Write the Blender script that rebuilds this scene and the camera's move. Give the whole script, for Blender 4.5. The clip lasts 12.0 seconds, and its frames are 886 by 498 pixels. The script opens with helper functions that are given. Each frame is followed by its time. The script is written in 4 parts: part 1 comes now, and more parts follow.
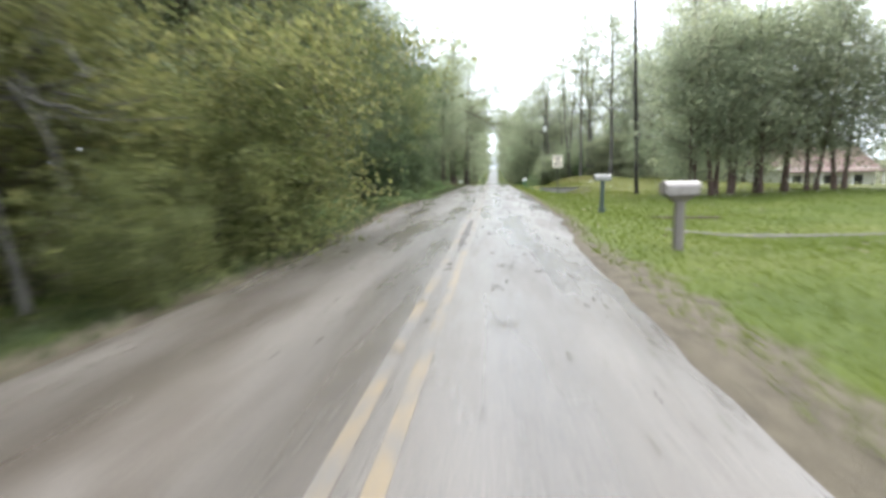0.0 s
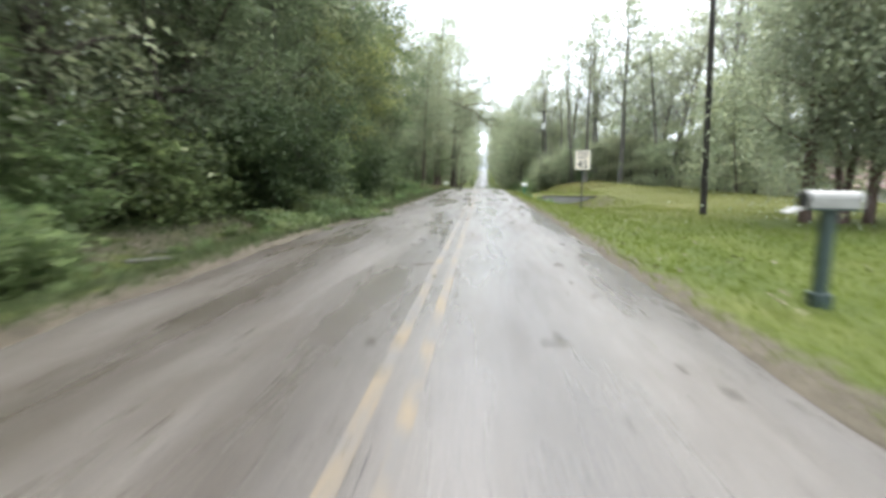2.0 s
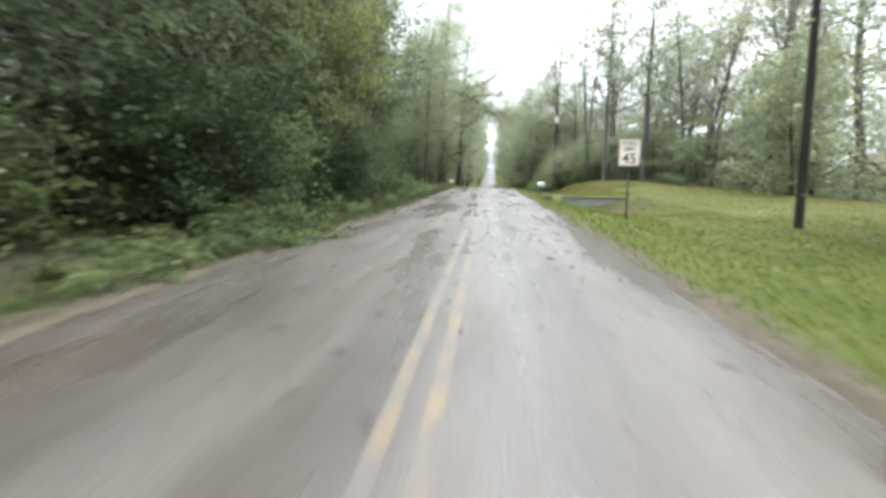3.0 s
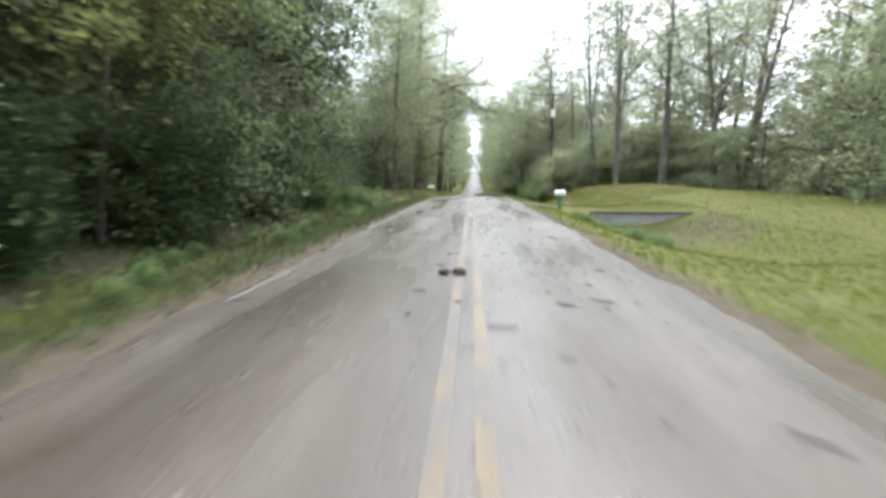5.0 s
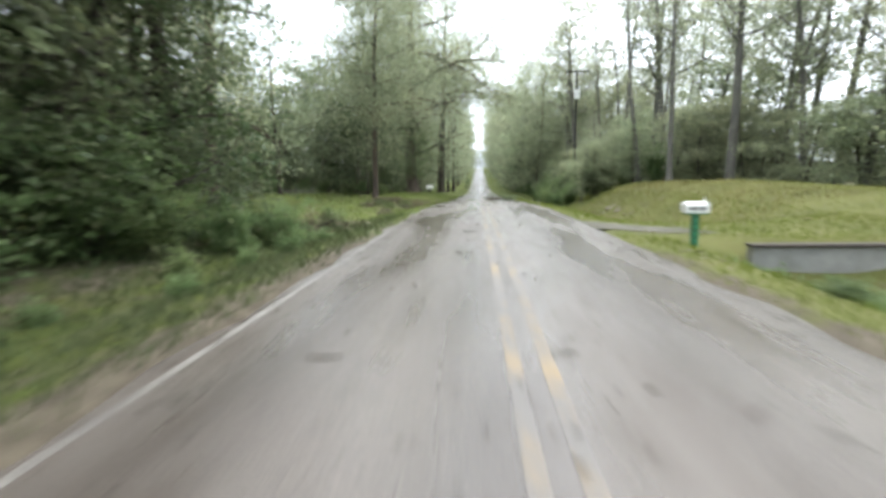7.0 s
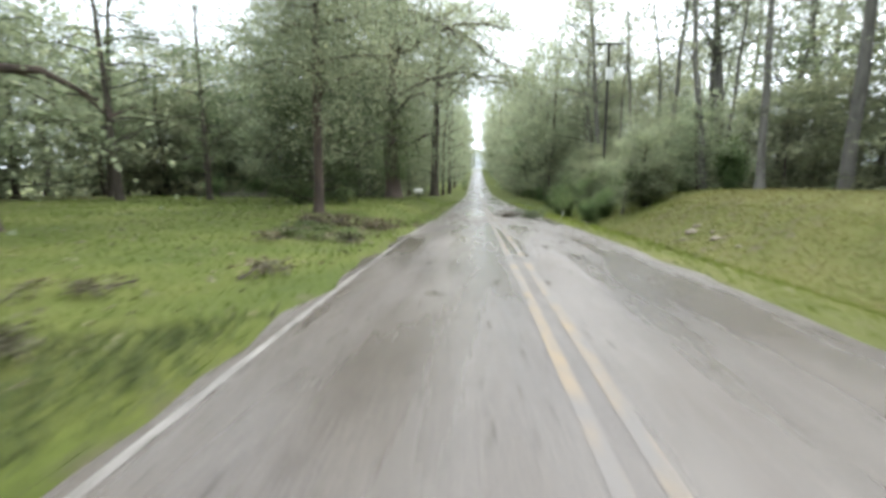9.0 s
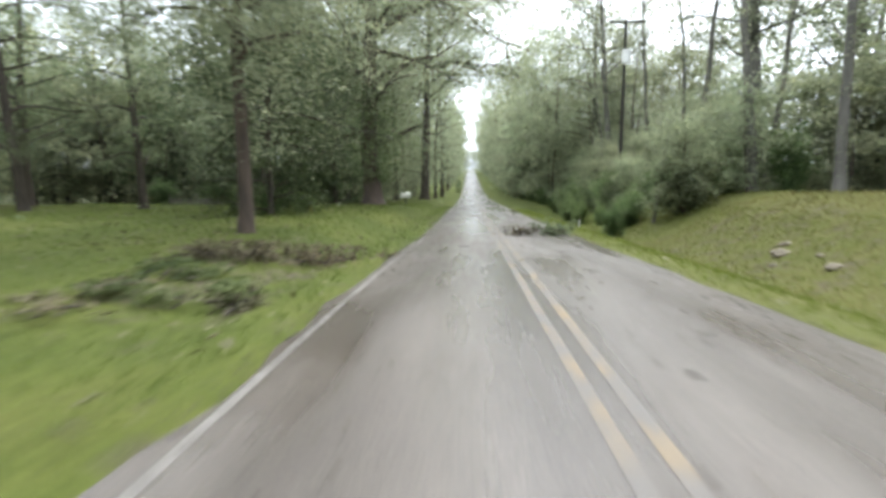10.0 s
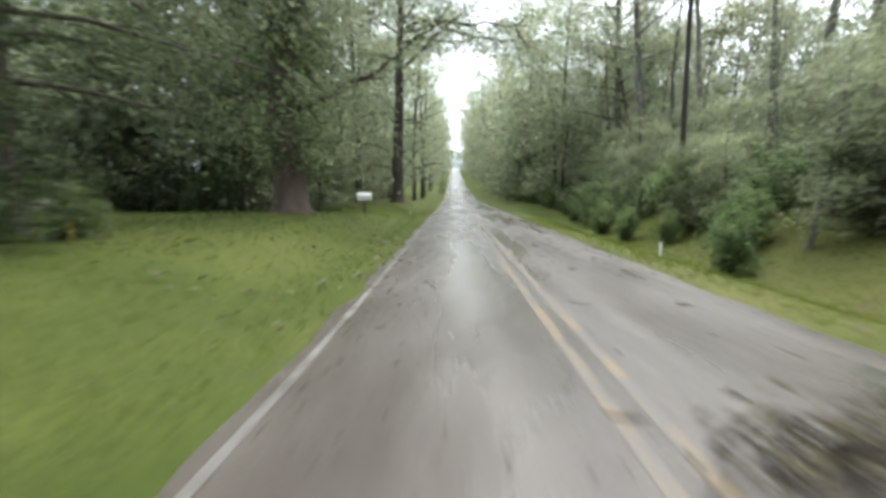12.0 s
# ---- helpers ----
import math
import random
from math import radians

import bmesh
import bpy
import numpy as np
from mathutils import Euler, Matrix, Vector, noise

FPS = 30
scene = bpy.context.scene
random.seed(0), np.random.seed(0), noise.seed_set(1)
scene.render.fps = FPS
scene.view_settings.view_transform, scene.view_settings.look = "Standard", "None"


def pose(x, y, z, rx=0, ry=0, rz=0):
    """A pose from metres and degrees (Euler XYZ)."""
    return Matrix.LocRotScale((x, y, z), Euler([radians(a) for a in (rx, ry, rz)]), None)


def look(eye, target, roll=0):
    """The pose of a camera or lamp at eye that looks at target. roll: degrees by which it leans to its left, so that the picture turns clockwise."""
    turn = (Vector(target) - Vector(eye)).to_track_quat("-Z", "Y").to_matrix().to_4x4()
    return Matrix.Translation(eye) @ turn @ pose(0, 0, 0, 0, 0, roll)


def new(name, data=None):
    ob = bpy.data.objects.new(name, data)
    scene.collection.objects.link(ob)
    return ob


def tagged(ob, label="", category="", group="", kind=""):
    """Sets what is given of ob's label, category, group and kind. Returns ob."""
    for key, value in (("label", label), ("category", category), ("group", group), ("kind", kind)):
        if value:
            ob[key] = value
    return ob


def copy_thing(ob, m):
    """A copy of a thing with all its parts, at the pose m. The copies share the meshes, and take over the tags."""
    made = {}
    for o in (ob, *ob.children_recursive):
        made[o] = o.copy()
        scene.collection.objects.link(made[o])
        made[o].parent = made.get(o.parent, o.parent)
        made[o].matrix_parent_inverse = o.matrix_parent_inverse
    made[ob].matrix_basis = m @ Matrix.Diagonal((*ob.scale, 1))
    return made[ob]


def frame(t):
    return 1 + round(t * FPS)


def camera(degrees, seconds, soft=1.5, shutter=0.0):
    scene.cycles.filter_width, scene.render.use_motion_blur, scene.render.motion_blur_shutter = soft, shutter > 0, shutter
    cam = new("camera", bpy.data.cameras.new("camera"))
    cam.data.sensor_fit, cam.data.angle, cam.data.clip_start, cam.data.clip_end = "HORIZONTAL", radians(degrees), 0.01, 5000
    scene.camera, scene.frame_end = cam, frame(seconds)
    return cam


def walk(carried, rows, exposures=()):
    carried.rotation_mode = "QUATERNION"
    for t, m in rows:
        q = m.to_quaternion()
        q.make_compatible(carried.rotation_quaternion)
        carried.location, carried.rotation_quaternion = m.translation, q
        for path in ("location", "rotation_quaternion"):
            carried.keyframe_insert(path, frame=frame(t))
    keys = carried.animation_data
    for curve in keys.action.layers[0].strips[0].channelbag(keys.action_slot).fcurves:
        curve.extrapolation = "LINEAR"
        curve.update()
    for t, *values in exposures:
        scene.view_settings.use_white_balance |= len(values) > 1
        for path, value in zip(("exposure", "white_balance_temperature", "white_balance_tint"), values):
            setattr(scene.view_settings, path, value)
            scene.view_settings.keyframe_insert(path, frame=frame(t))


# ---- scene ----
cam = camera(80.0, 12.0, soft=3.4, shutter=0.9)
PATH = [
    (0, (0.624, 0.000, 1.120), (-0.358, 9.853, -0.278), -1.10),
    (0.5, (0.607, 2.793, 1.120), (-0.347, 12.641, -0.332), -0.48),
    (1, (0.579, 5.574, 1.120), (-0.233, 15.432, -0.353), 0.05),
    (1.5, (0.543, 8.345, 1.120), (-0.373, 18.192, -0.362), 0.70),
    (2, (0.497, 11.106, 1.120), (-0.237, 20.980, -0.284), 1.02),
    (2.5, (0.443, 13.860, 1.120), (-0.486, 23.723, -0.244), 0.61),
    (3, (0.381, 16.609, 1.120), (-0.479, 26.465, -0.337), 1.21),
    (3.2, (0.354, 17.707, 1.120), (-0.493, 27.570, -0.291), 0.74),
    (5, (0.067, 27.576, 1.120), (-0.507, 37.464, -0.258), 0.42),
    (5.5, (-0.023, 30.320, 1.120), (-0.690, 40.184, -0.383), -0.15),
    (6, (-0.116, 33.067, 1.120), (-0.741, 42.949, -0.276), -0.51),
    (6.5, (-0.211, 35.820, 1.120), (-0.873, 45.707, -0.225), -0.72),
    (7, (-0.306, 38.579, 1.120), (-0.976, 48.457, -0.292), -0.80),
    (7.2, (-0.344, 39.686, 1.120), (-0.992, 49.569, -0.257), -0.96),
    (8.8, (-0.630, 48.597, 1.120), (-1.216, 58.477, -0.307), 0.00),
    (9, (-0.663, 49.720, 1.120), (-1.262, 59.602, -0.291), -0.06),
    (9.5, (-0.739, 52.539, 1.110), (-1.343, 62.418, -0.321), -0.57),
    (10, (-0.806, 55.374, 1.075), (-1.295, 65.267, -0.304), -0.48),
    (10.5, (-0.863, 58.228, 1.014), (-1.192, 68.135, -0.303), 0.36),
    (11, (-0.907, 61.101, 0.927), (-1.193, 71.025, -0.271), 0.81),
    (11.5, (-0.938, 63.996, 0.813), (-1.212, 73.910, -0.462), 0.87),
    (12, (-0.952, 66.913, 0.672), (-1.139, 76.819, -0.688), -0.45),
]
walk(cam, [(t, look(eye, target, roll)) for t, eye, target, roll in PATH])

# ---- sky and light: rain-bright overcast ----
scene.view_settings.exposure = 1.85
world = bpy.data.worlds.new("overcast_sky")
scene.world = world
world.use_nodes = True
wn, wl = world.node_tree.nodes, world.node_tree.links
sky = wn.new("ShaderNodeTexSky")
sky.sky_type, sky.sun_disc = "NISHITA", False
sky.sun_elevation, sky.sun_rotation = radians(68), radians(40)
sky.air_density, sky.dust_density, sky.ozone_density = 1.0, 6.0, 0.6
grey = wn.new("ShaderNodeHueSaturation")
grey.inputs["Saturation"].default_value = 0.22
wl.new(sky.outputs[0], grey.inputs["Color"])
cloud = wn.new("ShaderNodeMix")  # an even white cloud deck over the clear sky's gradient
cloud.data_type = "RGBA"
cloud.inputs["Factor"].default_value = 0.75
cloud.inputs["B"].default_value = (3.75, 4.2, 4.75, 1)
wl.new(grey.outputs[0], cloud.inputs["A"])
wl.new(cloud.outputs["Result"], wn["Background"].inputs["Color"])
wn["Background"].inputs["Strength"].default_value = 0.19
sun = new("sun", bpy.data.lights.new("sun", "SUN"))
sun.data.energy, sun.data.angle, sun.data.color = 0.8, radians(80), (1.0, 1.0, 0.98)
sun.matrix_world = look((13, 15.5, 50), (0, 0, 0))  # the bright overhead part of the cloud deck


# ---- materials ----
def mat(name, rough=0.8, metal=0.0):
    m = bpy.data.materials.new(name)
    m.use_nodes = True
    b = m.node_tree.nodes["Principled BSDF"]
    b.inputs["Roughness"].default_value, b.inputs["Metallic"].default_value = rough, metal
    return m, m.node_tree.nodes, m.node_tree.links, b


def node(ns, kind, **values):
    n = ns.new(kind)
    for key, value in values.items():
        n.inputs[key.replace("_", " ")].default_value = value
    return n


def ramp(ns, *stops):
    n = ns.new("ShaderNodeValToRGB")
    e = n.color_ramp.elements
    e[0].position, e[0].color = stops[0][0], (*stops[0][1], 1)
    e[1].position, e[1].color = stops[-1][0], (*stops[-1][1], 1)
    for p, c in stops[1:-1]:
        e.new(p).color = (*c, 1)
    return n


def mixc(ns, ls, fac, a, b, how="MIX"):
    n = ns.new("ShaderNodeMix")
    n.data_type, n.blend_type = "RGBA", how
    for sock, v in ((n.inputs["Factor"], fac), (n.inputs["A"], a), (n.inputs["B"], b)):
        if hasattr(v, "links"):
            ls.new(v, sock)
        elif isinstance(v, (int, float)):
            sock.default_value = v
        else:
            sock.default_value = (*v, 1)
    return n.outputs["Result"]


def tex(ns, ls, scale, detail=4.0, rough=0.55, stretch=None):
    n = node(ns, "ShaderNodeTexNoise", Scale=scale, Detail=detail, Roughness=rough)
    c = ns.new("ShaderNodeTexCoord")
    if stretch:
        mp = ns.new("ShaderNodeMapping")
        mp.inputs["Scale"].default_value = stretch
        ls.new(c.outputs["Object"], mp.inputs["Vector"])
        ls.new(mp.outputs[0], n.inputs["Vector"])
    else:
        ls.new(c.outputs["Object"], n.inputs["Vector"])
    return n.outputs["Fac"]


def bump(ns, ls, b, height, strength, dist=0.02):
    n = node(ns, "ShaderNodeBump", Strength=strength, Distance=dist)
    ls.new(height, n.inputs["Height"])
    ls.new(n.outputs[0], b.inputs["Normal"])


def leaf_mat(name, dark, mid, light, gloss=0.45, thin=0.35, through_light=0.0, mottle=1.0, sheen=0.32):
    """thin: share that passes through instead of bouncing back; through_light: passed on top of it, as in living leaves."""
    m, ns, ls, b = mat(name, gloss + 0.15)
    b.inputs["Specular IOR Level"].default_value = sheen
    g, o = ns.new("ShaderNodeNewGeometry"), ns.new("ShaderNodeObjectInfo")
    r = ramp(ns, (0.0, dark), (0.55, mid), (1.0, light))
    ls.new(g.outputs["Random Per Island"], r.inputs[0])
    h = node(ns, "ShaderNodeHueSaturation")
    mr = node(ns, "ShaderNodeMapRange", To_Min=0.78, To_Max=1.22)
    ls.new(o.outputs["Random"], mr.inputs["Value"])
    ls.new(mr.outputs[0], h.inputs["Value"])
    again = ns.new("ShaderNodeMath")  # a second throw of the dice for the hue
    again.operation = "PINGPONG"
    ls.new(o.outputs["Random"], again.inputs[0])
    again.inputs[1].default_value = 0.137
    hue = node(ns, "ShaderNodeMapRange", From_Max=0.137, To_Min=0.476, To_Max=0.508)
    ls.new(again.outputs[0], hue.inputs["Value"])
    ls.new(hue.outputs[0], h.inputs["Hue"])
    clump = ramp(ns, (0.32, (1 - 0.38 * mottle, 1 - 0.34 * mottle, 1 - 0.38 * mottle)), (0.52, (1.0, 1.0, 1.0)), (0.70, (1 + 0.25 * mottle, 1 + 0.2 * mottle, 1 + 0.08 * mottle)))
    ls.new(tex(ns, ls, 0.75, 3, 0.5), clump.inputs[0])
    ls.new(mixc(ns, ls, 1.0, r.outputs[0], clump.outputs[0], "MULTIPLY"), h.inputs["Color"])
    ls.new(h.outputs[0], b.inputs["Base Color"])
    t = ns.new("ShaderNodeBsdfTranslucent")
    ls.new(h.outputs[0], t.inputs["Color"])
    mx = ns.new("ShaderNodeMixShader")
    mx.inputs[0].default_value = thin
    ls.new(b.outputs[0], mx.inputs[1])
    ls.new(t.outputs[0], mx.inputs[2])
    last = mx
    if through_light:
        veil = ns.new("ShaderNodeBsdfTranslucent")
        ls.new(mixc(ns, ls, 1.0, h.outputs[0], (through_light,) * 3, "MULTIPLY"), veil.inputs["Color"])
        last = ns.new("ShaderNodeAddShader")
        ls.new(mx.outputs[0], last.inputs[0])
        ls.new(veil.outputs[0], last.inputs[1])
    ls.new(last.outputs[0], ns["Material Output"].inputs["Surface"])
    return m


def plain(name, a, b_, scale=6.0, rough=0.7, metal=0.0, relief=0.15, stretch=None, fine=60.0):
    m, ns, ls, b = mat(name, rough, metal)
    r = ramp(ns, (0.3, a), (0.7, b_))
    ls.new(tex(ns, ls, scale, 6, 0.6, stretch), r.inputs[0])
    ls.new(r.outputs[0], b.inputs["Base Color"])
    bump(ns, ls, b, tex(ns, ls, fine, 3, 0.6, stretch), relief, 0.01)
    return m


# leaf_oak, leaf_wood and leaf_tall are greyed and paled: rain haze put into the colour
LEAF_OAK = leaf_mat("leaf_oak", (0.106, 0.123, 0.078), (0.138, 0.158, 0.100), (0.175, 0.190, 0.124), 0.45, 0.45, 1.0)
LEAF_DARK = leaf_mat("leaf_dark", (0.071, 0.093, 0.048), (0.093, 0.117, 0.063), (0.117, 0.142, 0.082), 0.4, 0.38, 0.6, sheen=0.22)
LEAF_EVERGREEN = leaf_mat("leaf_evergreen", (0.032, 0.052, 0.023), (0.052, 0.080, 0.034), (0.085, 0.118, 0.054), 0.4, 0.25, 0.2, sheen=0.2)
LEAF_WOOD = leaf_mat("leaf_wood", (0.110, 0.130, 0.080), (0.140, 0.160, 0.100), (0.175, 0.192, 0.120), 0.45, 0.45, 1.1)
LEAF_TALL = leaf_mat("leaf_tall", (0.110, 0.124, 0.084), (0.145, 0.160, 0.108), (0.185, 0.198, 0.138), 0.45, 0.45, 1.1)
LEAF_SHRUB = leaf_mat("leaf_shrub", (0.066, 0.100, 0.041), (0.090, 0.130, 0.054), (0.125, 0.165, 0.077), 0.45, 0.4, 0.9, sheen=0.2)
LEAF_MYRTLE = leaf_mat("leaf_myrtle", (0.110, 0.125, 0.086), (0.138, 0.155, 0.104), (0.172, 0.185, 0.125), 0.45, 0.45, 1.4)
LEAF_FRESH = leaf_mat("leaf_fresh", (0.062, 0.092, 0.034), (0.088, 0.122, 0.048), (0.130, 0.165, 0.078), 0.45, 0.4, 0.3, sheen=0.2)
LEAF_OLIVE = leaf_mat("leaf_olive", (0.050, 0.064, 0.023), (0.095, 0.110, 0.041), (0.170, 0.180, 0.074), 0.45, 0.4, 0.9, sheen=0.22)
# green-brown weeds, darkened further to hold the shade of the left wood
WEED_SHADED = leaf_mat("verge_weed_shaded", (0.042, 0.062, 0.024), (0.065, 0.086, 0.035), (0.104, 0.111, 0.060), 0.6, 0.3, mottle=0.6, sheen=0.15)
FIELD = leaf_mat("field_grass", (0.125, 0.138, 0.037), (0.145, 0.158, 0.046), (0.175, 0.180, 0.068), 0.6, 0.3, 0.2, mottle=0.3, sheen=0.15)
LEAF_LIME = leaf_mat("leaf_lime", (0.19, 0.28, 0.028), (0.26, 0.37, 0.040), (0.33, 0.44, 0.060), 0.45, 0.4, 0.7)
GRASS = leaf_mat("grass_blade", (0.074, 0.104, 0.016), (0.092, 0.126, 0.020), (0.120, 0.147, 0.033), 0.6, 0.3, 0.2, mottle=0.35, sheen=0.15)
# the grass blade colour again, lightened to offset the lawn trees' shade
LAWN_LIT = leaf_mat("lawn_blade_lit", (0.086, 0.118, 0.026), (0.105, 0.141, 0.033), (0.134, 0.165, 0.050), 0.6, 0.3, 0.2, mottle=0.35, sheen=0.15)
STRAW = leaf_mat("dry_grass", (0.120, 0.105, 0.042), (0.155, 0.132, 0.056), (0.195, 0.168, 0.080), 0.6, 0.3, 0.2, mottle=0.8, sheen=0.15)
LITTER = leaf_mat("fallen_leaf", (0.035, 0.030, 0.022), (0.070, 0.058, 0.040), (0.100, 0.105, 0.048), 0.5, 0.1)
BARK = plain("bark", (0.024, 0.019, 0.014), (0.078, 0.062, 0.048), 5, 0.85, 0, 0.6, (1, 1, 0.25), 22)
BARK_RED = plain("bark_red", (0.035, 0.026, 0.020), (0.098, 0.069, 0.053), 5, 0.85, 0, 0.6, (1, 1, 0.25), 22)
BARK_MYRTLE = plain("bark_myrtle", (0.045, 0.028, 0.022), (0.115, 0.074, 0.058), 5, 0.8, 0, 0.4, (1, 1, 0.25), 22)
YELLOW_PAINT = plain("faded_yellow_paint", (0.22, 0.17, 0.03), (0.32, 0.25, 0.05), 9, 0.6, 0, 0.1)
# grey bark, lightened so the tall trunks carry the rain haze in their colour
BARK_PALE = plain("bark_pale", (0.080, 0.075, 0.066), (0.170, 0.160, 0.142), 5, 0.85, 0, 0.5, (1, 1, 0.25), 22)
POLE_WOOD = plain("pole_wood", (0.016, 0.014, 0.012), (0.040, 0.034, 0.028), 4, 0.8, 0, 0.4, (3, 3, 0.15), 30)
CONCRETE = plain("concrete", (0.21, 0.205, 0.195), (0.34, 0.33, 0.31), 3, 0.8, 0, 0.25, None, 45)
GRAVEL = plain("wet_gravel", (0.050, 0.050, 0.032), (0.115, 0.106, 0.080), 3, 0.95, 0, 0.6, None, 70)
DARK_STEEL = plain("painted_steel", (0.035, 0.04, 0.035), (0.07, 0.075, 0.065), 8, 0.55, 0.2, 0.1)
STEEL = plain("galvanised_steel", (0.32, 0.33, 0.33), (0.48, 0.49, 0.48), 8, 0.45, 0.7, 0.1)
BOX_GREY = plain("mailbox_grey", (0.20, 0.175, 0.165), (0.29, 0.26, 0.245), 10, 0.4, 0.1, 0.1)
BOX_WHITE = plain("mailbox_white", (0.72, 0.72, 0.70), (0.82, 0.82, 0.80), 10, 0.4, 0.0, 0.08)
BOX_DULL = plain("mailbox_dull_white", (0.20, 0.195, 0.18), (0.34, 0.33, 0.31), 10, 0.5, 0.0, 0.08)
POST_TIMBER = plain("post_timber", (0.12, 0.105, 0.095), (0.21, 0.185, 0.17), 5, 0.8, 0, 0.4, (3, 3, 0.3), 40)
GREEN_PAINT = plain("green_paint", (0.008, 0.10, 0.048), (0.014, 0.155, 0.075), 9, 0.45, 0, 0.1)
LIGHT_GREEN = plain("light_green_paint", (0.03, 0.22, 0.12), (0.05, 0.30, 0.17), 9, 0.45, 0, 0.1)
DARK_GREEN = plain("dark_green_paint", (0.022, 0.040, 0.036), (0.04, 0.065, 0.058), 9, 0.5, 0, 0.1)
SIGN_WHITE = plain("sign_white", (0.84, 0.74, 0.61), (0.88, 0.79, 0.66), 6, 0.35, 0, 0.02)
SIGN_BROWN = plain("faded_sign_black", (0.045, 0.035, 0.03), (0.075, 0.06, 0.05), 8, 0.5, 0, 0.05)
BLACK = plain("black_paint", (0.015, 0.015, 0.015), (0.03, 0.03, 0.03), 8, 0.5, 0, 0.05)
SIDING = plain("white_siding", (0.74, 0.74, 0.72), (0.82, 0.82, 0.80), 2, 0.6, 0, 0.05)
ROOFING = plain("red_brown_shingle", (0.11, 0.068, 0.057), (0.18, 0.112, 0.094), 6, 0.85, 0, 0.4)
PALE_LEAF = leaf_mat("dry_leaf", (0.09, 0.08, 0.045), (0.15, 0.135, 0.08), (0.21, 0.195, 0.125), 0.6, 0.15)
DRY_HEAP = leaf_mat("dead_leaf_heap", (0.085, 0.072, 0.045), (0.125, 0.108, 0.068), (0.175, 0.152, 0.10), 0.6, 0.2, mottle=0.6, sheen=0.15)
PALE_ROCK = plain("pale_rock", (0.15, 0.125, 0.09), (0.26, 0.225, 0.17), 7, 0.85, 0, 0.4)
RUST = plain("rust_red_paint", (0.045, 0.026, 0.019), (0.080, 0.044, 0.032), 6, 0.6, 0, 0.1)


def ground_mat():
    m, ns, ls, b = mat("grass_and_soil", 0.85)
    b.inputs["Specular IOR Level"].default_value = 0.2
    big = ramp(ns, (0.32, (0.060, 0.084, 0.015)), (0.5, (0.084, 0.107, 0.020)), (0.68, (0.114, 0.126, 0.031)))
    ls.new(tex(ns, ls, 0.35, 6, 0.6), big.inputs[0])
    small = ramp(ns, (0.35, (0.74, 0.74, 0.7)), (0.65, (1.15, 1.13, 1.08)))
    ls.new(tex(ns, ls, 14, 5, 0.7), small.inputs[0])
    green = mixc(ns, ls, 1.0, big.outputs[0], small.outputs[0], "MULTIPLY")
    soil = ramp(ns, (0.3, (0.060, 0.050, 0.036)), (0.7, (0.150, 0.126, 0.090)))
    ls.new(tex(ns, ls, 5, 6, 0.7), soil.inputs[0])
    dry = ns.new("ShaderNodeAttribute")
    dry.attribute_name = "dry"
    patch = ns.new("ShaderNodeMath")
    patch.operation = "MULTIPLY"
    ls.new(dry.outputs["Fac"], patch.inputs[0])
    ls.new(tex(ns, ls, 0.8, 6, 0.7), patch.inputs[1])
    green = mixc(ns, ls, patch.outputs[0], green, (0.185, 0.150, 0.072))
    bare = ns.new("ShaderNodeAttribute")
    bare.attribute_name = "bare"
    noisy = ns.new("ShaderNodeMath")
    noisy.operation = "ADD"
    ls.new(bare.outputs["Fac"], noisy.inputs[0])
    ls.new(tex(ns, ls, 1.6, 6, 0.65), noisy.inputs[1])
    edge = ramp(ns, (0.72, (0, 0, 0)), (0.92, (1, 1, 1)))
    ls.new(noisy.outputs[0], edge.inputs[0])
    ls.new(mixc(ns, ls, edge.outputs[0], green, soil.outputs[0]), b.inputs["Base Color"])
    bump(ns, ls, b, tex(ns, ls, 18, 6, 0.7), 0.7, 0.05)
    return m


def road_mat():
    m, ns, ls, b = mat("wet_asphalt", 0.4)
    base = ramp(ns, (0.3, (0.080, 0.071, 0.063)), (0.7, (0.130, 0.116, 0.104)))
    ls.new(tex(ns, ls, 0.9, 8, 0.65, (1.0, 0.25, 1.0)), base.inputs[0])
    speck = ramp(ns, (0.38, (0.62, 0.62, 0.62)), (0.62, (1.3, 1.28, 1.25)))
    ls.new(tex(ns, ls, 70, 3, 0.6), speck.inputs[0])
    c = mixc(ns, ls, 1.0, base.outputs[0], speck.outputs[0], "MULTIPLY")
    mud = ramp(ns, (0.50, (0, 0, 0)), (0.68, (1, 1, 1)))
    ls.new(tex(ns, ls, 0.55, 7, 0.7, (1.3, 0.35, 1)), mud.inputs[0])
    c = mixc(ns, ls, mud.outputs[0], c, (0.066, 0.053, 0.042))
    co, track = ns.new("ShaderNodeTexCoord"), node(ns, "ShaderNodeTexWave", Scale=0.26, Distortion=1.2, Detail=2.0, Phase_Offset=1.4)
    ls.new(co.outputs["Object"], track.inputs["Vector"])
    lanes = ramp(ns, (0.15, (0.86, 0.84, 0.82)), (0.85, (1.1, 1.09, 1.08)))
    ls.new(track.outputs["Fac"], lanes.inputs[0])
    c = mixc(ns, ls, 1.0, c, lanes.outputs[0], "MULTIPLY")
    ls.new(c, b.inputs["Base Color"])
    wet = ramp(ns, (0.40, (0.19, 0.19, 0.19)), (0.60, (0.50, 0.50, 0.50)))
    ls.new(tex(ns, ls, 0.7, 6, 0.6, (1.6, 0.2, 1)), wet.inputs[0])
    ls.new(wet.outputs[0], b.inputs["Roughness"])
    bump(ns, ls, b, tex(ns, ls, 90, 3, 0.7), 0.35, 0.006)
    return m


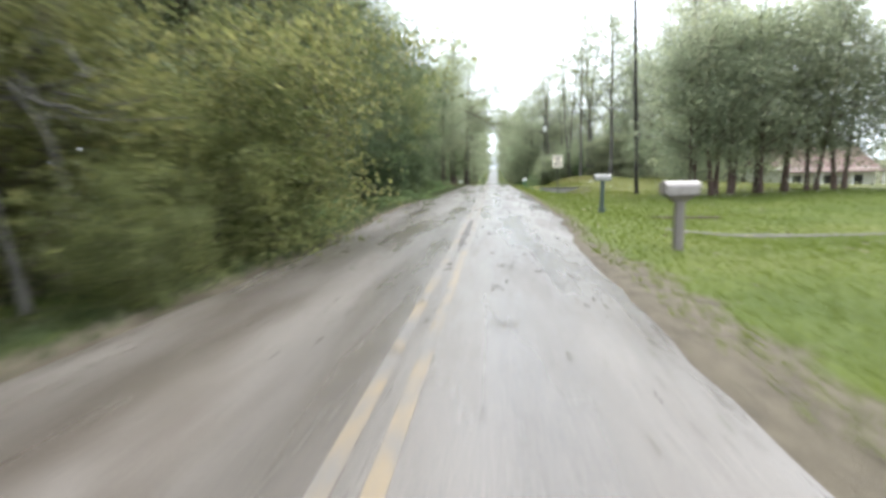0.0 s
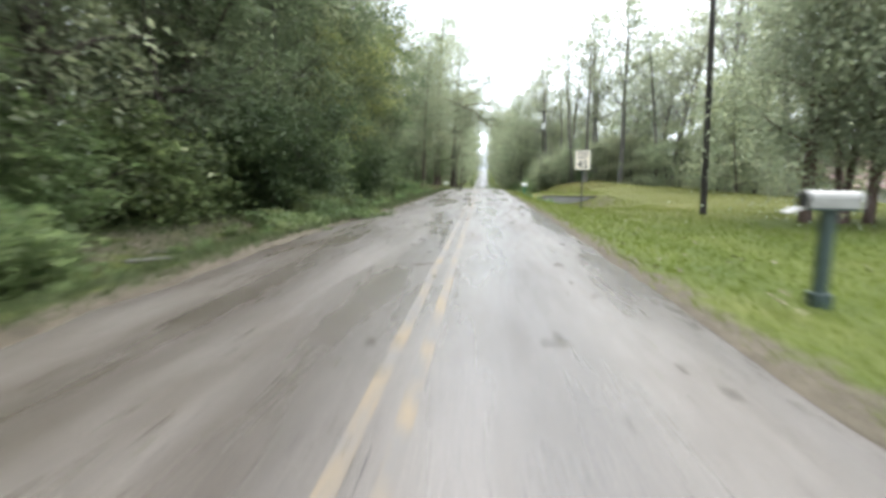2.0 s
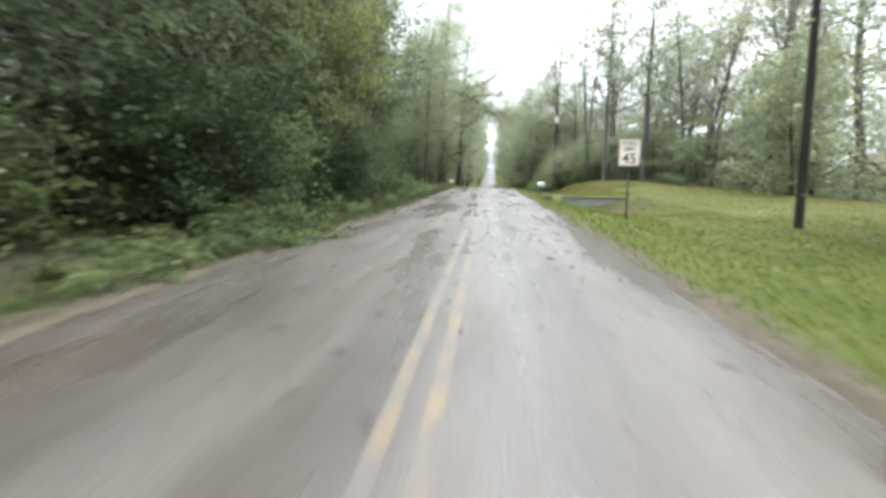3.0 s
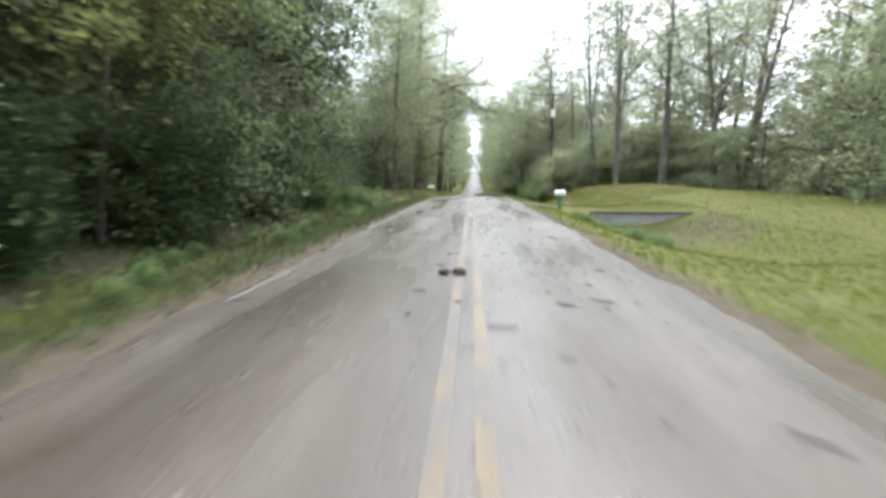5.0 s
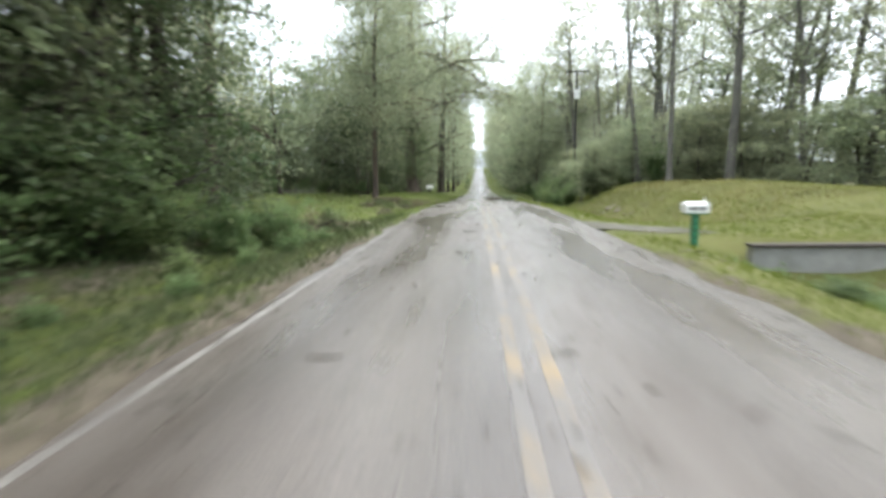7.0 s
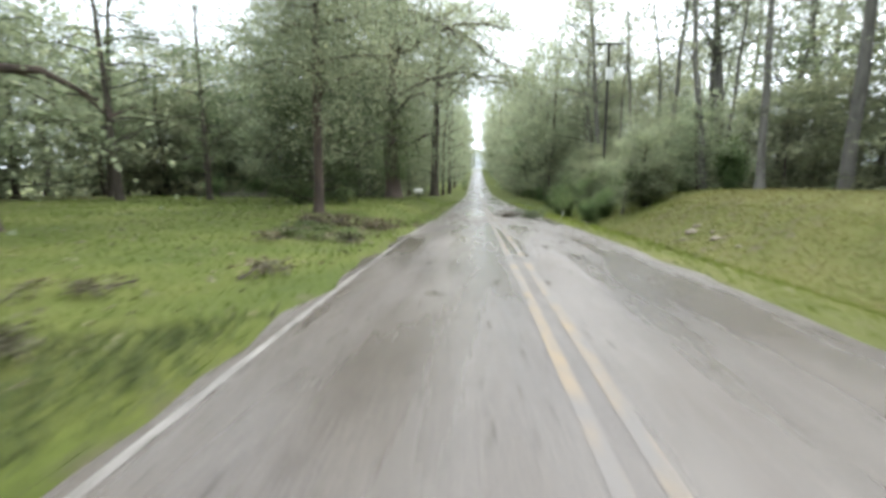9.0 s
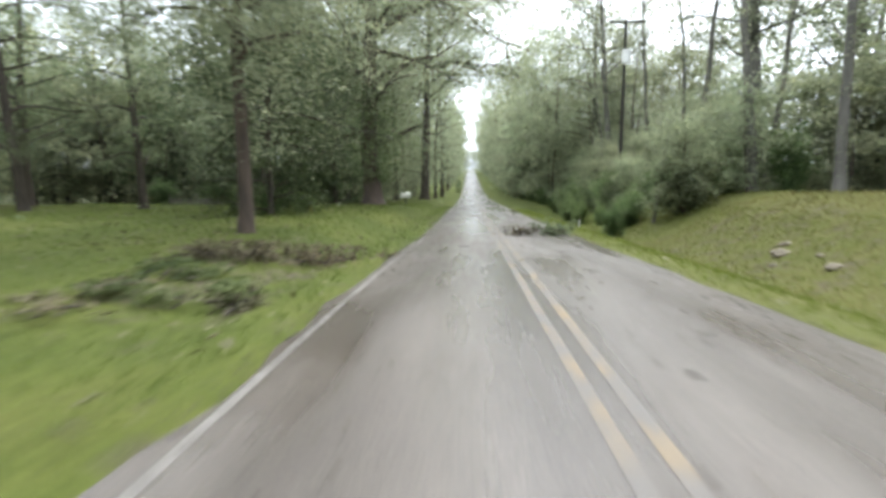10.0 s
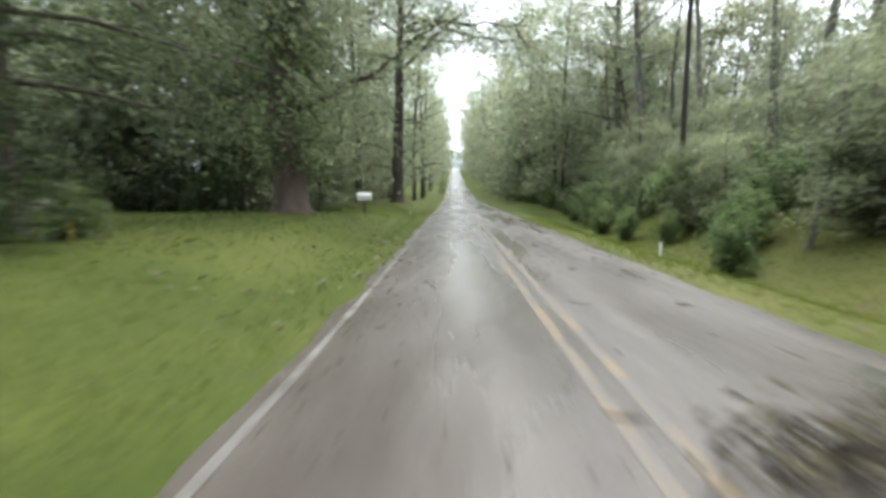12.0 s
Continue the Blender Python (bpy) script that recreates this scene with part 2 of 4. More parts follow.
def worn_paint(name, colour, keep):
    m, ns, ls, b = mat(name, 0.45)
    r = ramp(ns, (keep - 0.10, colour), (keep + 0.12, (0.112, 0.101, 0.091)))
    ls.new(tex(ns, ls, 3.5, 8, 0.75, (1, 0.5, 1)), r.inputs[0])
    ls.new(r.outputs[0], b.inputs["Base Color"])
    bump(ns, ls, b, tex(ns, ls, 90, 3, 0.7), 0.3, 0.005)
    return m


GROUND, ROAD = ground_mat(), road_mat()
YELLOW = worn_paint("worn_yellow_line", (0.215, 0.150, 0.070), 0.43)
TAR = plain("wet_tar", (0.040, 0.036, 0.034), (0.085, 0.076, 0.070), 3, 0.75, 0, 0.3, (1, 0.3, 1), 50)
WHITE_LINE = worn_paint("worn_white_line", (0.26, 0.245, 0.22), 0.47)


# ---- building helpers ----
def mesh_np(name, verts, faces, material, smooth=False):
    """A mesh from an (n, 3) array and an (m, k) array of face corners."""
    me = bpy.data.meshes.new(name)
    verts, faces = np.asarray(verts, np.float32), np.asarray(faces, np.int32)
    n, k = faces.shape
    me.vertices.add(len(verts))
    me.vertices.foreach_set("co", verts.ravel())
    me.loops.add(n * k)
    me.loops.foreach_set("vertex_index", faces.ravel())
    me.polygons.add(n)
    me.polygons.foreach_set("loop_start", np.arange(0, n * k, k, dtype=np.int32))
    me.polygons.foreach_set("loop_total", np.full(n, k, np.int32))
    if smooth:
        me.polygons.foreach_set("use_smooth", np.ones(n, bool))
    me.materials.append(material)
    me.update()
    me.validate()
    return me


def under(ob, parent):
    ob.parent = parent
    return ob


def part(name, bm, material, parent, label="", at=(0, 0, 0)):
    me = bpy.data.meshes.new(name)
    bm.to_mesh(me)
    bm.free()
    me.materials.append(material)
    ob = under(new(name, me), parent)
    ob.location = at
    if label:
        tagged(ob, label)
    return ob


def box(sx, sy, sz, at=(0, 0, 0), bevel=0.01, turn=None):
    bm = bmesh.new()
    bmesh.ops.create_cube(bm, size=1.0, matrix=Matrix.Diagonal((sx, sy, sz, 1)))
    if bevel:
        bmesh.ops.bevel(bm, geom=bm.edges[:], offset=bevel, segments=2, affect="EDGES", profile=0.5)
    m = Matrix.Translation(at)
    if turn:
        m = m @ turn
    bmesh.ops.transform(bm, matrix=m, verts=bm.verts[:])
    return bm


def rod(r0, r1, h, at=(0, 0, 0), sides=12, turn=None):
    bm = bmesh.new()
    bmesh.ops.create_cone(bm, cap_ends=True, segments=sides, radius1=r0, radius2=r1, depth=h, matrix=Matrix.Translation((0, 0, h / 2)))
    m = Matrix.Translation(at)
    if turn:
        m = m @ turn
    bmesh.ops.transform(bm, matrix=m, verts=bm.verts[:])
    return bm


class Tubes:
    """Collects tapered limbs into one mesh of quads."""

    def __init__(self):
        self.v, self.f, self.n = [], [], 0

    def add(self, pts, radii, sides=6):
        pts = np.asarray(pts, float)
        ang = np.arange(sides) * 2 * np.pi / sides
        for i, p in enumerate(pts):
            d = pts[min(i + 1, len(pts) - 1)] - pts[max(i - 1, 0)]
            d = d / (np.linalg.norm(d) + 1e-9)
            a = np.cross(d, (0.31, 0.94, 0.11))
            a /= np.linalg.norm(a) + 1e-9
            b = np.cross(d, a)
            lumpy = 1 + 0.07 * np.sin(ang * 3 + i * 1.7) + 0.05 * np.sin(ang * 5 - i * 2.3) if sides > 8 else np.ones(sides)
            self.v.append(p + radii[i] * lumpy[:, None] * (np.cos(ang)[:, None] * a + np.sin(ang)[:, None] * b))
        for i in range(len(pts) - 1):
            for s in range(sides):
                q = self.n + i * sides
                self.f.append((q + s, q + (s + 1) % sides, q + sides + (s + 1) % sides, q + sides + s))
        self.n += len(pts) * sides

    def mesh(self, name, material):
        return mesh_np(name, np.concatenate(self.v), self.f, material, True)


def leaves_mesh(name, centres, sizes, rng, material, flat=0.9, long=1.9):
    """Folded four-cornered leaves, each at its own tilt."""
    n = len(centres)
    up = rng.normal(0, 1, (n, 3))
    up[:, 2] = np.abs(up[:, 2]) + flat
    up /= np.linalg.norm(up, axis=1)[:, None]
    d = rng.normal(0, 1, (n, 3))
    d[:, 2] -= 0.35
    d -= (d * up).sum(1)[:, None] * up
    d /= np.linalg.norm(d, axis=1)[:, None] + 1e-9
    s = np.cross(up, d)
    L = np.asarray(sizes)[:, None]
    w = L / long
    fold = up * L * 0.12
    v = np.stack([centres - d * L / 2, centres + s * w / 2 + fold - d * L * 0.08, centres + d * L / 2 - fold, centres - s * w / 2 + fold - d * L * 0.08], 1).reshape(-1, 3)
    return mesh_np(name, v, np.arange(4 * n).reshape(n, 4), material)


def limb_points(start, direction, length, rng, n=5, bend=0.18, lift=0.0):
    pts, p, d = [np.array(start, float)], np.array(start, float), np.array(direction, float)
    d /= np.linalg.norm(d)
    for _ in range(n - 1):
        d = d + rng.normal(0, bend, 3) + np.array((0, 0, lift))
        d /= np.linalg.norm(d)
        p = p + d * length / (n - 1)
        pts.append(p)
    return np.array(pts)


def make_tree(name, seed, height, r, low, spread, limbs, per_tip, leaf, leaf_m, bark_m, rise=0.5, puff=0.5, lean=0.03, bare=0.0, stems=1, vines=0, fine=True, climb=(0.05, 0.7), thick=0.35, reach=(), arch=0.03, fan=0.28):
    """An Empty with a trunk mesh (stems, limbs and twigs) and a crown mesh of leaves round the twig ends.
    reach: great limbs as (bearing, share of height, length, rise).
    low: share of the height below the crown; rise: how steeply limbs climb; bare: share of twig ends with no leaves."""
    rng = np.random.default_rng(seed)
    tubes, tips = Tubes(), []
    for k in range(stems):
        a = rng.uniform(0, 2 * np.pi)
        tilt = lean if stems == 1 else fan * rng.uniform(0.4, 1.6)
        base = np.zeros(3) if stems == 1 else np.array((math.cos(a), math.sin(a), 0)) * r * 1.5
        h = height * (1 if stems == 1 else rng.uniform(0.75, 1) if stems < 4 else rng.uniform(0.4, 1))
        trunk = limb_points(base - np.array((0, 0, 0.15)), (math.cos(a) * tilt, math.sin(a) * tilt, 1), h, rng, 9, 0.035)
        u = np.linspace(0, 1, 9)
        rad = r * (1 - 0.88 * u)
        if r > 0.15:  # root flare
            foot = trunk[0] + (trunk[1] - trunk[0]) * np.array((0.12, 0.3))[:, None]
            tubes.add(np.concatenate([trunk[:1], foot, trunk[1:]]), np.concatenate([[r * 1.75, r * 1.22, r * 1.02], rad[1:]]), 13)
        else:
            rad[0] *= 1.45
            tubes.add(trunk, rad, 6)
        tips.append(trunk[-1])
        for i in range(limbs):
            s = low + (1 - low) * (i + rng.uniform(0, 1)) / limbs
            s = min(s, 0.97)
            j = s * 8
            p = trunk[int(j)] + (trunk[min(int(j) + 1, 8)] - trunk[int(j)]) * (j - int(j))
            shape = math.sin(math.pi * min(1, 0.22 + 0.62 * (s - low) / (1 - low + 1e-6))) ** 0.6
            length = spread * (0.35 + 0.65 * shape) * rng.uniform(0.65, 1.15)
            az = i * 2.4 + rng.uniform(-0.5, 0.5)
            limb = limb_points(p, (math.cos(az), math.sin(az), rise * rng.uniform(0.4, 1.4)), length, rng, 5, 0.16, arch)
            lr = r * (1 - 0.8 * s) * 0.45
            tubes.add(limb, lr * np.linspace(1, 0.25, 5), 5)
            tips += [limb[-1], limb[2], limb[3] + (0, 0, 0.3)] + ([limb[1]] if stems == 1 else [])
            for q in range(4):
                at = limb[1 + q % 4] + rng.normal(0, 0.03, 3)
                d = limb[-1] - limb[0]
                d = d / np.linalg.norm(d) + rng.normal(0, 0.6, 3)
                twig = limb_points(at, d, length * rng.uniform(0.25, 0.5), rng, 3, 0.2, 0.02)
                if fine:
                    tubes.add(twig, lr * 0.35 * np.linspace(1, 0.3, 3), 3)
                tips += [twig[-1], twig[1]]
    for az, s, length, up in reach:
        p = trunk[int(s * 8)]
        limb = limb_points(p, (math.cos(az), math.sin(az), up), length, rng, 8, 0.22, 0.0)
        tubes.add(limb, r * 0.4 * np.linspace(1, 0.15, 8), 6)
        for q in range(2, 8):
            for _ in range(5):
                twig = limb_points(limb[q], limb[-1] - limb[0] + rng.normal(0, 0.9, 3) * length, rng.uniform(1.0, 2.9), rng, 4, 0.25, 0.0)
                tubes.add(twig, r * 0.07 * np.linspace(1, 0.3, 4), 4)
                tips += [twig[-1], twig[2]]
    tips = np.array(tips)
    tips[:, 2] += rng.normal(0, 0.25, len(tips))
    keep = rng.random(len(tips)) >= bare
    tips = tips[keep]
    centres = np.repeat(tips, per_tip, 0)
    puffs = np.repeat(rng.uniform(0.55, 1.25, len(tips)), per_tip)[:, None] * puff
    offset = rng.normal(0, 1, centres.shape) * np.array((1, 1, 0.34))  # leaves lie in flat drooping sprays
    offset[:, 2] -= 0.22 * (offset[:, 0] ** 2 + offset[:, 1] ** 2)
    centres = centres + offset * puffs
    if vines:
        j = rng.uniform(*climb, vines) * 8
        i0 = j.astype(int)
        c = trunk[i0] + (trunk[i0 + 1] - trunk[i0]) * (j - i0)[:, None] + rng.normal(0, 1, (vines, 3)) * (thick, thick, 0.3)
        centres = np.concatenate([centres, c])
    centres[:, 2] = np.maximum(centres[:, 2], 0.05)
    sizes = leaf * rng.uniform(0.6, 1.4, len(centres))
    root = new(name)
    under(new("trunk", tubes.mesh(name + "_trunk", bark_m)), root)
    under(new("crown", leaves_mesh(name + "_crown", centres, sizes, rng, leaf_m)), root)
    return root


# ---- lie of the land ----
ROAD_Y = (-60, 0, 50, 55, 60, 65, 69, 80, 93, 101, 130, 146, 184, 229, 272, 320, 420)
ROAD_Z = (0.0, 0.0, 0.0, -0.04, -0.16, -0.34, -0.52, -0.87, -1.2, -1.5, -2.1, -2.0, -1.3, 0.6, 1.8, 3.8, 5.0)


def smooth(a, b, v):
    u = min(1.0, max(0.0, (v - a) / (b - a)))
    return u * u * (3 - 2 * u)


def road_z(y):
    return sum(float(np.interp(y + d, ROAD_Y, ROAD_Z)) for d in (-4, -2, 0, 2, 4)) / 5


def left_edge(y):
    return float(np.interp(y, (5, 9, 12, 14, 20, 22, 29, 33, 60, 64, 70, 100), (-2.1, -2.1, -2.25, -2.5, -2.75, -2.6, -2.3, -2.2, -2.2, -2.15, -2.05, -2.05)))


def right_edge(y):
    return float(np.interp(y, (4, 8, 13, 25, 35, 55, 66, 100), (1.75, 1.85, 2.2, 2.25, 2.1, 2.0, 1.9, 1.95)))


def ground_z(x, y):
    z = road_z(y)
    if x < 0:
        lawn = float(np.interp(y, (50, 60, 72, 82, 88, 93, 104, 125), (0.0, 0.0, -0.08, -0.2, -0.6, -1.0, -0.9, -1.7)))
        z += (lawn - z) * smooth(1.0, 2.5, left_edge(y) - x) * smooth(52, 58, y) * (1 - smooth(118, 130, y))
    rough = 0.05 * noise.noise(Vector((x * 0.35, y * 0.35, 0))) + 0.22 * noise.noise(Vector((x * 0.06, y * 0.06, 3)))
    if x > 0:
        off = x - right_edge(y)
        k = smooth(0, 3, off)
        ditch = smooth(36, 41, y) * (1 - smooth(48.2, 48.6, y)) + smooth(52.6, 53.2, y) * (1 - smooth(90, 110, y))
        z -= 0.10 * smooth(0, 1.5, off) + 0.30 * smooth(0.8, 4, off) * smooth(6, 12, y) * (1 - smooth(38, 50, y)) * (1 - smooth(11, 18, x))
        z -= (0.75 + 0.35 * smooth(42, 47, y) * (1 - smooth(48.2, 48.6, y))) * ditch * smooth(0.9, 2.8, off) * (1 - smooth(4.0, 7.5, off))
        z += (1.0 * smooth(44, 66, y) * (1 - smooth(90, 130, y)) * (1 - 0.42 * smooth(11, 17, x)) + 0.15) * smooth(3.5, 10, off)
        z += 1.0 * smooth(25, 90, x)
        z -= 2.1 * smooth(18, 27, x) * smooth(36, 52, y) * (1 - smooth(66, 80, y))  # a hollow round the house
    else:
        off = left_edge(y) - x
        k = smooth(0, 3, off)
        z -= 0.12 * smooth(0, 1.2, off)
        z -= 0.22 * smooth(0.8, 2.0, off) * (1 - smooth(2.6, 4.6, off)) * (1 - 0.8 * smooth(50, 57, y))
        z += 0.5 * smooth(20, 80, -x)
    return z + rough * k


def build_ground():
    xs = np.concatenate([np.array((-1500, -600, -250, -140)), np.arange(-100, -30, 5.0), np.arange(-30, -12, 1.5), np.arange(-12, -1.5, 0.4), np.array((-1.5, 0, 1.5)),
                         np.arange(1.9, 13, 0.4), np.arange(13, 31, 1.5), np.arange(32, 101, 5.0), np.array((140, 250, 600, 1500))])
    ys = np.concatenate([np.array((-1500, -400, -120, -50)), np.arange(-20, 110, 0.6), np.arange(110, 200, 3.0), np.arange(200, 430, 8.0), np.array((500, 800, 1600))])
    v, bare, dry = [], [], []
    for y in ys:
        for x in xs:
            inside = left_edge(y) + 0.1 < x < right_edge(y) - 0.1
            v.append((x, y, ground_z(x, y) - (0.12 if inside else 0.0)))
            d = x - right_edge(y) if x > 0 else left_edge(y) - x
            b = (0.55 - 0.38 * smooth(40, 50, y)) * (1 - smooth(0.1, 0.8, d))
            if x < 0:
                # littered soil along the left wood, which also darkens the verge for its shade
                b += (0.24 + 0.18 * smooth(2.2, 3.6, d)) * (1 - smooth(46, 54, y)) + 0.25 * smooth(10, 16, d) * smooth(52, 60, y)
                b += 0.28 * smooth(0.4, 1.0, d) * (1 - smooth(2.4, 3.6, d)) * smooth(58, 61, y) * (1 - smooth(66, 69, y))
            else:
                b += 0.35 * smooth(15, 19, x) * smooth(52, 64, y) + 0.24 * smooth(60, 66, y) * (1 - smooth(74, 80, y)) * smooth(3.0, 4.2, d) * (1 - smooth(7, 9, d))
                b += 0.34 * (1 - smooth(0.4, 1.5, d)) * (1 - smooth(5, 9, y))
                b += 0.34 * smooth(41, 44, y) * (1 - smooth(48.2, 48.5, y)) * smooth(2.2, 3.2, d) * (1 - smooth(6.5, 8, d))
            bare.append(b)
            # straw tone of the right field; the left lawn's small share lightens its shade
            dry.append(0.55 * smooth(26, 36, y) * (1 - smooth(80, 90, y)) * smooth(0.5, 3.0, x) + 0.06 * smooth(54, 58, y) * (1 - smooth(88, 94, y)) * smooth(2.4, 3.4, -x))
    nx, ny = len(xs), len(ys)
    i = np.arange((nx - 1) * (ny - 1))
    q = (i // (nx - 1)) * nx + i % (nx - 1)
    me = mesh_np("ground", np.array(v), np.stack([q, q + 1, q + nx + 1, q + nx], 1), GROUND, True)
    att = me.attributes.new("bare", "FLOAT", "POINT")
    att.data.foreach_set("value", np.array(bare, np.float32))
    att = me.attributes.new("dry", "FLOAT", "POINT")
    att.data.foreach_set("value", np.array(dry, np.float32))
    tagged(new("ground", me), "mown wet grass and bare sandy soil beside the road", "ground", kind="structure")


def strip(name, material, x0, x1, y0, y1, step, lift, wobble=0.0, seed=0):
    """A ribbon along the road with a low crown; x0 and x1 give its edges at y."""
    ys = np.arange(y0, y1 + 0.01, step)
    across = 17 if wobble else 2
    v = []
    for y in ys:
        a = x0(y) + wobble * noise.noise(Vector((y * 0.9, seed, 0))) + wobble * 0.5 * noise.noise(Vector((y * 3.1, seed, 5)))
        b = x1(y) + wobble * noise.noise(Vector((y * 0.9, seed + 20, 0))) + wobble * 0.5 * noise.noise(Vector((y * 3.1, seed + 20, 5)))
        for j in range(across):
            x = a + (b - a) * j / (across - 1)
            v.append((x, y, road_z(y) + lift - 0.012 * x * x))
    n = len(ys)
    f = [(i * across + j, i * across + j + 1, (i + 1) * across + j + 1, (i + 1) * across + j) for i in range(n - 1) for j in range(across - 1)]
    return new(name, mesh_np(name, v, f, material, True))


build_ground()
road = tagged(strip("road", ROAD, left_edge, right_edge, -40, 420, 0.5, 0.06, 0.16, 2), "wet worn grey-brown asphalt road with leaves and mud", "road", kind="structure")
def centre(y):
    """The painted middle of the road, which drifts a little between the edges."""
    return float(np.interp(y, (0, 8, 38, 60, 120), (0.12, 0.11, 0.0, -0.10, -0.02)))


for off in (-0.095, 0.095):
    line = strip("yellow_line", YELLOW, lambda y: centre(y) + off - 0.042, lambda y: centre(y) + off + 0.042, -40, 330, 0.5, 0.0625)
    line.parent = road
seam = strip("tar_seam", TAR, lambda y: centre(y) - 0.055 * smooth(7.2, 8.4, y) * (1 - smooth(11, 13, y)), lambda y: centre(y) + 0.045 * smooth(7.2, 8.4, y) * (1 - smooth(11, 13, y)) + 0.002, 7.2, 13, 0.12, 0.0618, 0.03, 6)
seam.parent = road
line = strip("white_edge_line", WHITE_LINE, lambda y: left_edge(y) + 0.10, lambda y: left_edge(y) + 0.165, 32, 300, 0.5, 0.0625)
line.parent = road

# ---- trees: one of each build, copied into the woods ----
OAKS = [make_tree("oak_tree", s, 14, 0.34, 0.2, 4.4, 24, 30, 0.22, LEAF_OAK, BARK_RED, 0.6, 0.75, 0.03, 0.2, 1, 1200, True, (0.3, 0.95), 0.9, arch=-0.12) for s in (1, 2)]
FAR_OAKS = [make_tree("far_oak_tree", s, 18, 0.3, 0.05, 4.6, 20, 9, 0.5, LEAF_OAK, BARK, 0.6, 0.85, bare=0.1, fine=False, arch=-0.1) for s in (21, 22)]
MID_OAKS = [make_tree("full_oak_tree", s, 18, 0.3, 0.08, 4.6, 20, 22, 0.27, LEAF_OAK, BARK, 0.6, 0.85, bare=0.1, fine=False, arch=-0.1) for s in (78, 79)]
NEAR = [make_tree("wood_edge_tree", s, 8.0, 0.12, 0.04, 2.6, 22, 64, 0.12, LEAF_DARK, BARK, 0.35, 0.40, 0.05, 0.40) for s in (3, 4, 5)]
WOOD_OAKS = [make_tree("wood_oak", s, 17, 0.26, 0.14, 4.2, 26, 46, 0.15, LEAF_DARK, BARK, 0.6, 0.65, 0.04, 0.28, arch=-0.1) for s in (71, 72)]
ARCHING = [make_tree("overarching_tree", s, 22, 0.24, 0.2, 5.0, 22, 24, 0.3, LEAF_OAK, BARK, 0.6, 0.75, 0.03, 0.2, fine=False, arch=-0.08) for s in (75, 76)]
EVERGREENS = [make_tree("evergreen_tree", s, 11, 0.16, 0.03, 3.2, 30, 40, 0.17, LEAF_EVERGREEN, BARK, 0.25, 0.42, 0.03, 0.12) for s in (73,)]
HOLLIES = [make_tree("evergreen_bush", s, 4.6, 0.06, 0.03, 1.9, 12, 34, 0.13, LEAF_EVERGREEN, BARK, 0.4, 0.36, 0.03, 0, 4) for s in (74,)]
UNDER = [make_tree("understory_tree", s, 8.5, 0.13, 0.03, 2.9, 18, 12, 0.34, LEAF_WOOD, BARK, 0.35, 0.46, bare=0.22, fine=False) for s in (23, 24, 25)]
FINE = [make_tree("understory_tree", s, 8.5, 0.12, 0.03, 2.8, 18, 30, 0.22, LEAF_WOOD, BARK, 0.35, 0.58, bare=0.15) for s in (46, 47)]
TALLS = [make_tree("tall_tree", s, 21, 0.28, 0.36, 4.2, 22, 26, 0.25, LEAF_TALL, BARK_PALE, 0.7, 0.62, 0.02, 0.42) for s in (6, 7, 8)]
THINS = [make_tree("storm_stripped_tree", s, 19, 0.2, 0.5, 2.4, 9, 18, 0.2, LEAF_TALL, BARK_PALE, 0.9, 0.42, 0.03, 0.5, 1, 500) for s in (9, 10)]
SHRUBS = [make_tree("shrub", s, 3.2, 0.035, 0.03, 1.3, 7, 12, 0.165, LEAF_SHRUB, BARK, 0.6, 0.28, 0.03, 0, 5) for s in (11, 12, 13)]
THICKET = [make_tree("thicket_shrub", s, 3.4, 0.04, 0.05, 1.2, 6, 9, 0.19, LEAF_SHRUB, BARK, 1.1, 0.27, 0.03, 0.12, 7, fine=False) for s in (26, 27)]
WEEDS = [make_tree("weed_clump", s, 0.6, 0.008, 0.05, 0.45, 5, 4, 0.12, LEAF_SHRUB, BARK, 0.6, 0.12, 0.03, 0, 3, fine=False) for s in (29, 30)]
BRAMBLES = [make_tree("bramble_shrub", s, 3.2, 0.04, 0.05, 1.4, 6, 9, 0.19, LEAF_DARK, BARK, 0.9, 0.3, 0.03, 0.1, 6, fine=False) for s in (28,)]
OLIVES = [make_tree("roadside_bush", s, 5.0, 0.05, 0.03, 2.0, 10, 40, 0.092, LEAF_OLIVE, BARK, 0.4, 0.34, 0.03, 0, 5) for s in (14, 15)]
MYRTLES = [make_tree("myrtle_tree", s, 7.5, 0.12, 0.26, 2.1, 16, 44, 0.13, LEAF_MYRTLE, BARK_MYRTLE, 0.5, 0.62, 0.03, 0.12, 2, fan=0.12) for s in (16, 17)]
